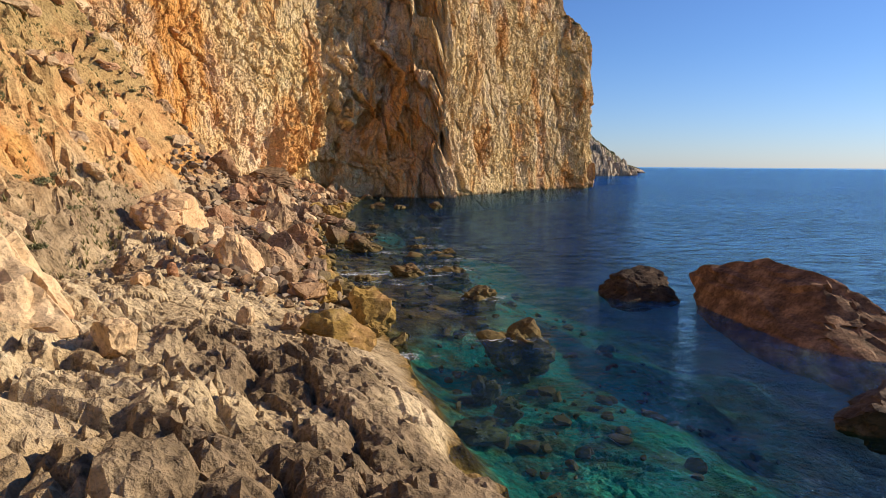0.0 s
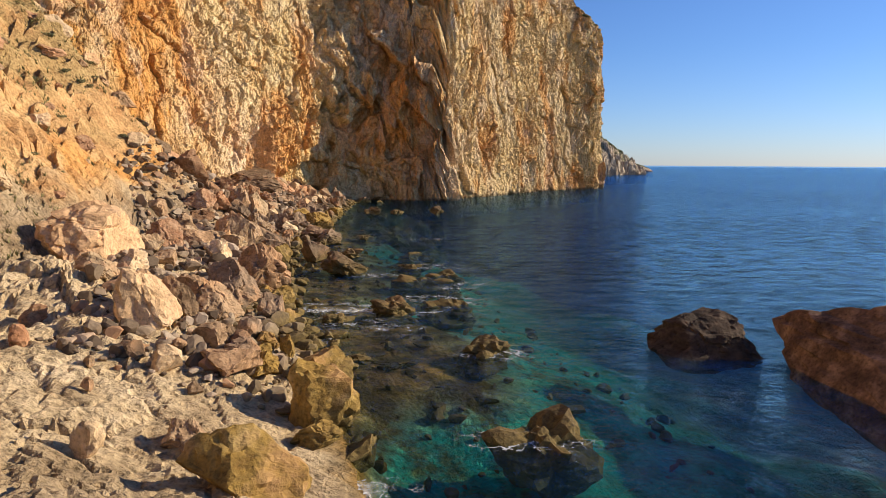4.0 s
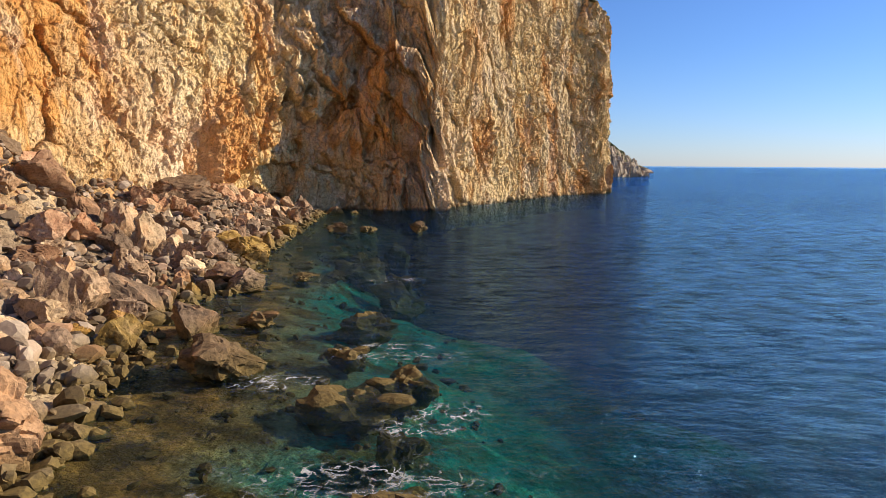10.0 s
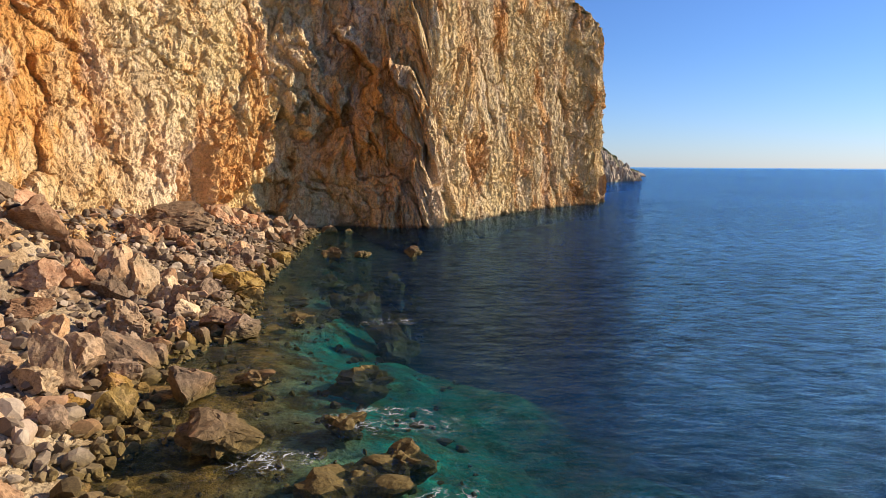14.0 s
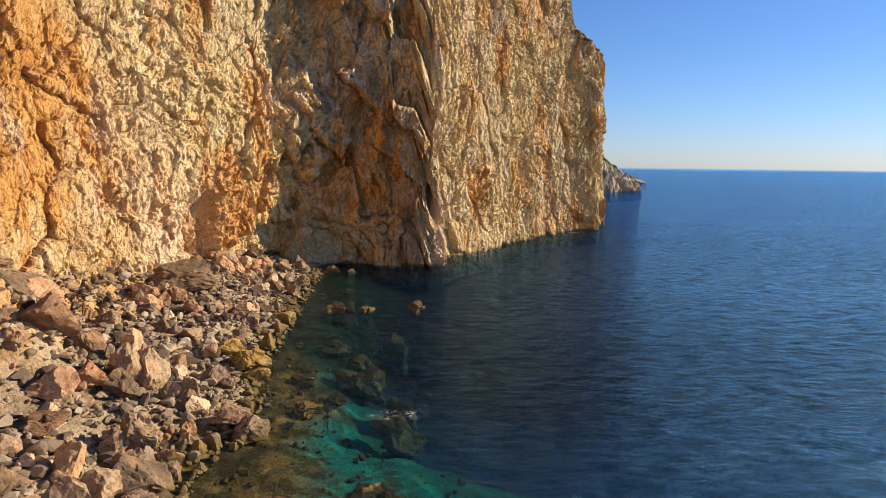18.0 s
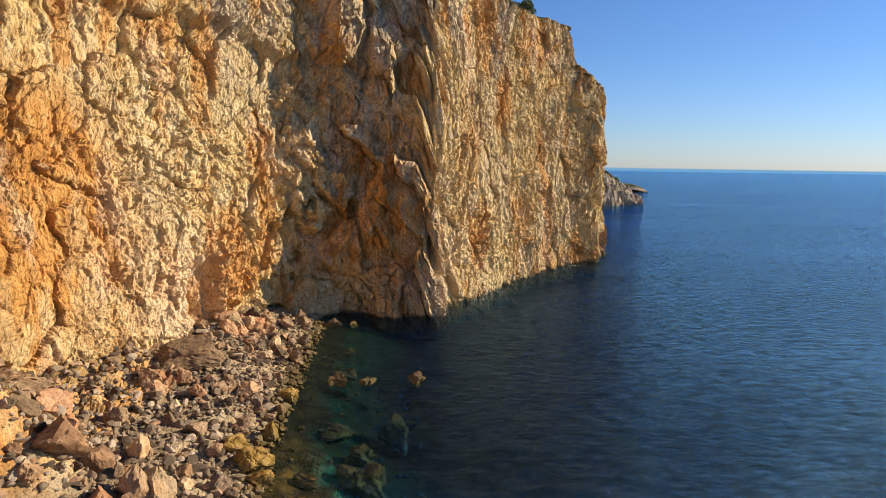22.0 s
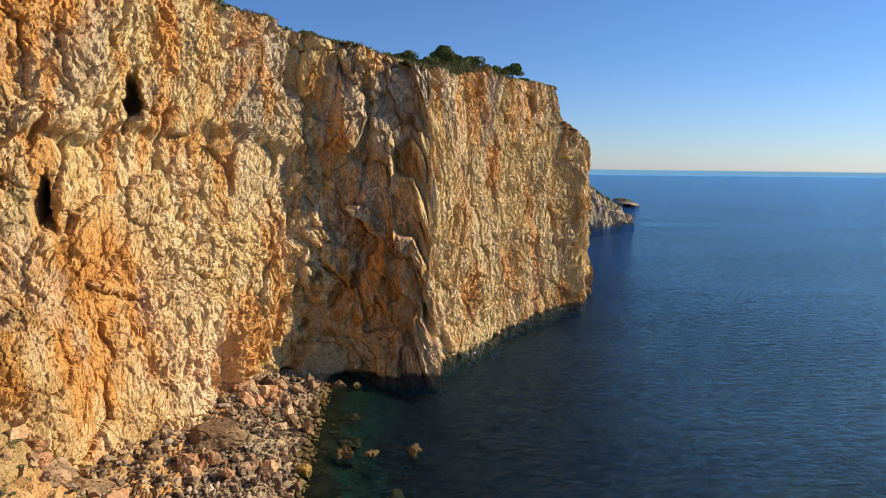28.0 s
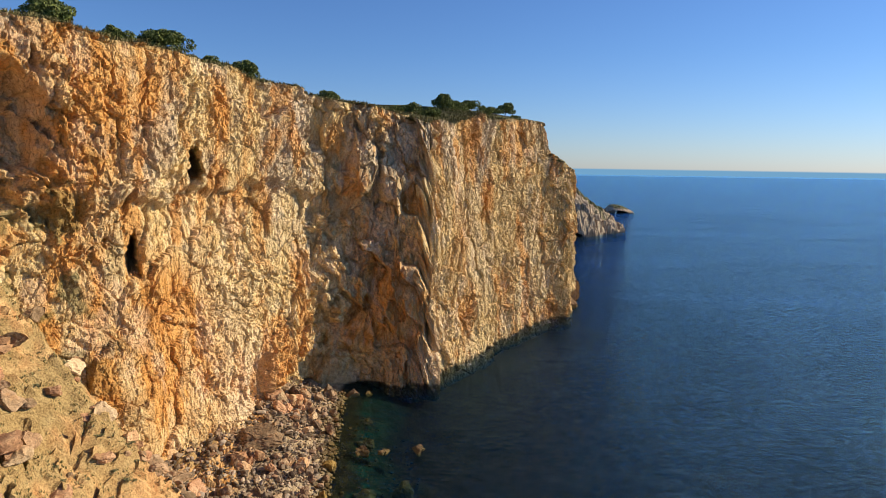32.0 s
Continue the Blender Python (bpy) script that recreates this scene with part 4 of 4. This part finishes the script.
stones("beach_stones", 6200, on_beach, MAT_LOOSE, "loose grey and tan stones of the boulder beach", 21)
def on_beach_large(rng, n):
    y = 44 + 124 * rng.rand(n) ** 0.8
    u = -0.6 + rng.rand(n) * np.minimum(27, 12 + np.maximum(0, y - 70) * 0.5)
    return shore_x(y) - u, y, 0.45 + 0.75 * rng.rand(n) ** 2.5


stones("beach_stones", 1600, on_beach_large, MAT_LOOSE, "broken tan and grey blocks piled on the beach", 23)
stones("sea_bed_stones", 750, on_bed, MAT_LOOSE, "algae-brown stones lying on the shallow sea bed", 22)

# ---- far headland and islet ----


def headland(name, x, y, lx, ly, h, seed, label):
    n = 150
    a, b = np.meshgrid(np.linspace(-1, 1, n), np.linspace(-1, 1, n), indexing="ij")
    r = np.sqrt(a * a + b * b)
    X, Y = x + a * lx, y + b * ly
    base = np.clip(1.05 - r**1.6 + 0.25 * fbm(X / 22, Y / 22, 0 * X, 3, seed), -0.4, 1)
    z = np.where(base > 0, h * (0.72 - 0.38 * a) * np.abs(base) ** 0.6, -14.0)
    v1, e1 = facets(X / 11, Y / 11, z / 14, seed)
    v2, e2 = facets(X / 4, Y / 4, z / 6, seed + 3)
    z = z + np.where(base > 0.02, 0.075 * h * v1 + 0.045 * h * v2 - 0.03 * h * (1 - e1), 0)
    green = step01(0.42, 0.7, base + 0.2 * fbm(X / 8, Y / 8, 0 * X, 3, seed + 9)) * 0.9
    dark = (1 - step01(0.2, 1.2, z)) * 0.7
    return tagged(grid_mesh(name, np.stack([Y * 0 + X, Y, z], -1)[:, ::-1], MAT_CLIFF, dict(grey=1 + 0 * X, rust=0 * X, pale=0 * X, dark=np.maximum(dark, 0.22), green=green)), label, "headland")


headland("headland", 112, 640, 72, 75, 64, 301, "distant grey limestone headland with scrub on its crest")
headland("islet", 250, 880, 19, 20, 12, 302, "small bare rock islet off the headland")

# ---- plants ----


def leaf_material(name, dark, light):
    m, t, p = nodes_of(name)
    g = t.nodes.new("ShaderNodeNewGeometry")
    col = ramp(t, g.outputs["Random Per Island"], [(0.0, dark), (0.7, light), (1.0, tuple(1.35 * c for c in light))])
    t.links.new(col, p.inputs["Base Color"])
    p.inputs["Roughness"].default_value = 0.75
    p.inputs["Specular IOR Level"].default_value = 0.25
    return m


def bark_material():
    m, t, p = nodes_of("pine_bark")
    co = t.nodes.new("ShaderNodeNewGeometry").outputs["Position"]
    n = noise_tex(t, co, 6, 5, 0.7, (1, 1, 0.3))
    t.links.new(ramp(t, n, [(0.3, (0.06, 0.045, 0.035)), (0.7, (0.2, 0.15, 0.11))]), p.inputs["Base Color"])
    p.inputs["Roughness"].default_value = 0.9
    bumped(t, p, n, 0.05)
    return m


MAT_PINE = leaf_material("pine_needles", (0.045, 0.065, 0.018), (0.17, 0.195, 0.05))
MAT_SHRUB = leaf_material("shrub_leaves", (0.09, 0.095, 0.045), (0.24, 0.23, 0.11))
MAT_GRASS = leaf_material("dry_grass", (0.09, 0.085, 0.03), (0.24, 0.21, 0.085))
MAT_BARK = bark_material()


def raw_mesh(name, co, faces, mat):
    me = bpy.data.meshes.new(name)
    co, faces = np.asarray(co, float), np.asarray(faces)
    me.vertices.add(len(co))
    me.vertices.foreach_set("co", co.reshape(-1).astype(np.float32))
    me.loops.add(faces.size)
    me.loops.foreach_set("vertex_index", faces.reshape(-1).astype(np.int32))
    me.polygons.add(len(faces))
    me.polygons.foreach_set("loop_start", np.arange(0, faces.size, faces.shape[1], dtype=np.int32))
    me.update(calc_edges=True)
    me.materials.append(mat)
    return me


def leaves(rng, centres, radii, n, size):
    """n bent leaf sprays (two triangles each) spread through a set of flattened clumps."""
    k = rng.randint(len(centres), size=n)
    way = rng.normal(size=(n, 3))
    way /= np.linalg.norm(way, axis=1)[:, None]
    mid = centres[k] + way * radii[k] * (rng.uniform(0.35, 1.0, n) ** 0.5)[:, None] * np.array((1, 1, 0.62))
    a = rng.normal(size=(n, 3))
    a /= np.linalg.norm(a, axis=1)[:, None]
    b = np.cross(a, rng.normal(size=(n, 3)))
    b /= np.linalg.norm(b, axis=1)[:, None]
    s = size * rng.uniform(0.6, 1.3, n)[:, None]
    co = np.stack([mid - a * s, mid + b * s * 0.5, mid + a * s, mid - b * s * 0.5 + way * s * 0.3], 1).reshape(-1, 3)
    return co, np.arange(4 * n).reshape(n, 4)


def tube(bm, points, r0, r1, sides=7):
    rings = []
    for i, p in enumerate(points):
        r = r0 + (r1 - r0) * i / (len(points) - 1)
        rings.append([bm.verts.new((p[0] + r * math.cos(6.283 * k / sides), p[1] + r * math.sin(6.283 * k / sides), p[2])) for k in range(sides)])
    for a, b in zip(rings[:-1], rings[1:]):
        for k in range(sides):
            bm.faces.new((a[k], a[(k + 1) % sides], b[(k + 1) % sides], b[k]))


def pine(x, y, z, w, h, seed, label):
    """A wind-clipped pine: leaning trunk with limbs, and a crown of many needle clumps."""
    rng = np.random.RandomState(seed)
    tree = new("pine_tree")
    tree.location = (x, y, z)
    bm = bmesh.new()
    lean = rng.uniform(-0.25, 0.25, 2) * h
    fork = np.array((lean[0] * 0.6, lean[1] * 0.6, h * 0.3))
    tube(bm, [(0, 0, -0.6), (lean[0] * 0.2, lean[1] * 0.2, h * 0.2), tuple(fork), (lean[0], lean[1], h * 0.75)], 0.045 * h, 0.02 * h)
    centres, radii = [], []
    limbs = 9
    for k in range(limbs):
        a = 6.283 * k / limbs + rng.uniform(-0.3, 0.3)
        reach = w * 0.5 * rng.uniform(0.35, 0.8)
        tip = np.array((fork[0] + reach * math.cos(a), fork[1] + reach * math.sin(a), h * rng.uniform(0.22, 0.66)))
        tube(bm, [tuple(fork - (0, 0, 0.1 * h)), tuple((fork + tip) / 2 + (0, 0, -0.04 * h)), tuple(tip)], 0.022 * h, 0.008 * h, 5)
        centres.append(tip)
        radii.append(w * rng.uniform(0.16, 0.26))
    for k in range(6):
        centres.append(np.array((lean[0] + rng.uniform(-0.2, 0.2) * w, lean[1] + rng.uniform(-0.2, 0.2) * w, h * rng.uniform(0.5, 0.84))))
        radii.append(w * rng.uniform(0.12, 0.2))
    me = bpy.data.meshes.new("trunk")
    bm.to_mesh(me)
    bm.free()
    me.materials.append(MAT_BARK)
    new("trunk", me).parent = tree
    co, faces = leaves(rng, np.array(centres), np.array(radii)[:, None] * np.ones(3), 5200, 0.03 * w)
    new("crown", raw_mesh("crown", co, faces, MAT_PINE)).parent = tree
    return tagged(tree, label, "tree", "pines along the cliff top")


from mathutils.bvhtree import BVHTree
_r = P[:, len(hs) - 1:]
_i = np.arange(_r.shape[0] * _r.shape[1]).reshape(_r.shape[:2])
_q = np.stack([_i[:-1, :-1], _i[:-1, 1:], _i[1:, 1:], _i[1:, :-1]], -1).reshape(-1, 4)
TOP = BVHTree.FromPolygons([tuple(c) for c in _r.reshape(-1, 3)], _q.tolist())


def top_z(x, y):
    hit = TOP.ray_cast((x, y, 300), (0, 0, -1))[0]
    return hit.z if hit else None


for n, (x, y, w, h) in enumerate(((-61.2, 111.8, 9, 4.4), (-52.1, 133.5, 10.5, 6.2), (-55.6, 123.8, 6, 2.6), (-47.2, 148, 6, 2.6), (-43.2, 158, 8, 4.8), (-27.2, 179.8, 8, 2.6),
                                  (-6.8, 196, 7, 4.6), (-0.4, 199, 7, 3.8), (4.2, 213, 8.5, 4.8), (9, 220, 8, 4.6), (12, 227, 7.5, 5.0), (19, 239, 7, 3.2), (27.3, 250, 7, 5.2), (23.3, 245, 5, 2.8),
                                  (31.5, 252, 5, 2.4), (43.2, 263, 6, 2.6), (-9.5, 193, 5, 2.8))):
    z = top_z(x, y)
    if z:
        pine(x, y, z, w, h, 400 + n, "wind-clipped dark green pine on the cliff top" if h > 4 else "low spreading pine on the cliff edge")

SHRUBS = []
for k in range(5):
    rg = np.random.RandomState(500 + k)
    cs = rg.uniform(-0.5, 0.5, (6, 3)) * (1, 1, 0.4) + (0, 0, 0.35)
    co, faces = leaves(rg, cs, 0.38 * np.ones((6, 3)), 420, 0.10)
    co[:, 2] = np.maximum(co[:, 2], -0.1)
    SHRUBS.append(raw_mesh("shrub", co, faces, MAT_SHRUB))
rg = np.random.RandomState(77)


def shrub(x, y, z, size):
    ob = new("shrub", SHRUBS[rg.randint(5)])
    ob.matrix_world = pose(x, y, z, 0, 0, rg.uniform(0, 360)) @ Matrix.Diagonal((size, size, size * rg.uniform(0.6, 0.9), 1))
    return tagged(ob, "low grey-green shrub rooted in rock and dry grass", "shrub", "shrubs of the slope and the cliff top")


for k in range(150):
    y = rg.uniform(28, 106)
    u = rg.uniform(17, 50)
    x = float(shore_x(y)) - u
    shrub(x, y, float(ground_height(np.array([x]), np.array([y]))[0]) - 0.05, rg.uniform(0.3, 0.85))
for k in range(90):
    n = rg.randint(185, 1140)
    f = rg.uniform(0.0, 0.12) ** 1.3
    x, y = ex[n] + (C_INLAND[0] - ex[n]) * f - 0.3, ey[n] + (C_INLAND[1] - ey[n]) * f
    z = top_z(x, y)
    if z:
        shrub(x, y, z - 0.1, rg.uniform(0.6, 1.8))


def tufts(name, x, y, z, size, label, seed):
    rng = np.random.RandomState(seed)
    n, blades = len(x), 5
    a = rng.uniform(0, 6.283, (n, blades))
    tip = np.stack([x[:, None] + np.cos(a) * size[:, None] * 0.6, y[:, None] + np.sin(a) * size[:, None] * 0.6, z[:, None] + size[:, None] * rng.uniform(0.6, 1.1, (n, blades))], -1)
    foot = np.stack([x[:, None] + 0 * a, y[:, None] + 0 * a, z[:, None] - 0.05 + 0 * a], -1)
    side = np.stack([-np.sin(a), np.cos(a), 0 * a], -1) * (0.16 * size)[:, None, None]
    co = np.stack([foot - side, foot + side, tip], 2).reshape(-1, 3)
    return tagged(new(name, raw_mesh(name, co, np.arange(len(co)).reshape(-1, 3), MAT_GRASS)), label, "grass", kind="stuff")


gy = rg.uniform(22, 104, 9000)
gu = rg.uniform(16, 52, 9000)
gx = shore_x(gy) - gu
keep = fbm(gx / 5, gy / 5, 0 * gx, 4, 31) > -0.15
gx, gy = gx[keep], gy[keep]
tufts("slope_grass", gx, gy, ground_height(gx, gy), rg.uniform(0.15, 0.45, len(gx)), "dry yellow-green grass tufts on the slope", 1)
gn = rg.randint(155, 1160, 7000)
gf = rg.uniform(0, 0.2, 7000) ** 1.5
gx, gy = ex[gn] + (C_INLAND[0] - ex[gn]) * gf, ey[gn] + (C_INLAND[1] - ey[gn]) * gf
gz = np.array([top_z(a, b) or -99 for a, b in zip(gx, gy)])
keep = gz > 0
tufts("cliff_top_grass", gx[keep], gy[keep], gz[keep], rg.uniform(0.3, 0.9, keep.sum()), "dry grass and low scrub along the cliff top", 2)

# ---- foam ----


def foam_material():
    m, t, p = nodes_of("sea_foam")
    co = t.nodes.new("ShaderNodeNewGeometry").outputs["Position"]
    wob = node(t, "ShaderNodeTexNoise", Scale=1.2, Detail=4.0)
    t.links.new(co, wob.inputs["Vector"])
    sc = t.nodes.new("ShaderNodeVectorMath")
    sc.operation = "SCALE"
    sc.inputs["Scale"].default_value = 1.6
    t.links.new(wob.outputs["Color"], sc.inputs[0])
    add = t.nodes.new("ShaderNodeVectorMath")
    t.links.new(co, add.inputs[0])
    t.links.new(sc.outputs[0], add.inputs[1])
    vor = node(t, "ShaderNodeTexVoronoi", Scale=1.5)
    vor.feature = "DISTANCE_TO_EDGE"
    t.links.new(add.outputs[0], vor.inputs["Vector"])
    lace = ramp(t, vor.outputs["Distance"], [(0.0, (1, 1, 1)), (0.03, (0.8, 0.8, 0.8)), (0.075, (0, 0, 0))])
    blot = ramp(t, noise_tex(t, co, 0.8, 5, 0.7), [(0.45, (0, 0, 0)), (0.63, (1, 1, 1))])
    mask = blend(t, 1.0, lace, blot, "MULTIPLY")
    mask = blend(t, attribute(t, "thick"), mask, blot)
    fade = blend(t, 1.0, mask, attribute(t, "foam"), "MULTIPLY")
    t.links.new(fade, p.inputs["Alpha"])
    p.inputs["Base Color"].default_value = (0.8, 0.82, 0.82, 1)
    p.inputs["Roughness"].default_value = 0.6
    return m


MAT_FOAM = foam_material()


def foam(x, y, rx, ry, thick, seed, turn=0.0):
    n = 24
    a, b = np.meshgrid(np.linspace(-1, 1, n), np.linspace(-1, 1, n), indexing="ij")
    r = np.sqrt(a * a + b * b) + 0.3 * fbm(a * 2 + seed, b * 2, 0 * a, 3, seed)
    c, s_ = math.cos(turn), math.sin(turn)
    X, Y = x + a * rx * c - b * ry * s_, y + a * rx * s_ + b * ry * c
    fade = 1 - step01(0.45, 0.95, r)
    ob = grid_mesh("sea_foam", np.stack([X, Y, 0.012 + 0 * X], -1)[:, ::-1], MAT_FOAM, dict(foam=fade, thick=thick * (1 - step01(0.0, 0.6, r))))
    return tagged(ob, "lacy white foam drifting round the rocks", "foam", kind="stuff")


for n, (x, y, rx, ry, thick) in enumerate(((-5.0, 53.2, 6.0, 2.8, 0.4), (0.5, 56.5, 6.0, 3.0, 0.3), (-1.0, 71.5, 4.5, 2.0, 0.1), (-6.6, 46.0, 2.2, 3.4, 0.4), (-3.5, 49, 3.5, 2.2, 0.2), (-5.2, 66.4, 2.6, 1.4, 0.05), (2.8, 44.0, 2.6, 1.6, 0.1), (3.2, 33.6, 3.0, 1.2, 0.25),
                                           (-1.5, 93, 3.0, 1.4, 0.1), (-1.6, 30.2, 1.6, 1.4, 0.5), (2.0, 62.0, 3.2, 1.8, 0.05), (30, 231, 5, 2.5, 0.3), (16, 207, 4, 2, 0.3), (12.5, 196, 3.5, 1.8, 0.5), (46.5, 251, 4, 1.8, 0.5), (-4.2, 55.0, 3.0, 1.6, 0.4), (-6.2, 43.2, 1.6, 2.4, 0.5), (0.6, 70.6, 3.4, 1.6, 0.05), (-0.5, 57.4, 5.0, 1.8, 0.0))):
    foam(x, y, rx, ry, thick, 600 + n, 0.9 if 9 < n < 15 else 0.0)
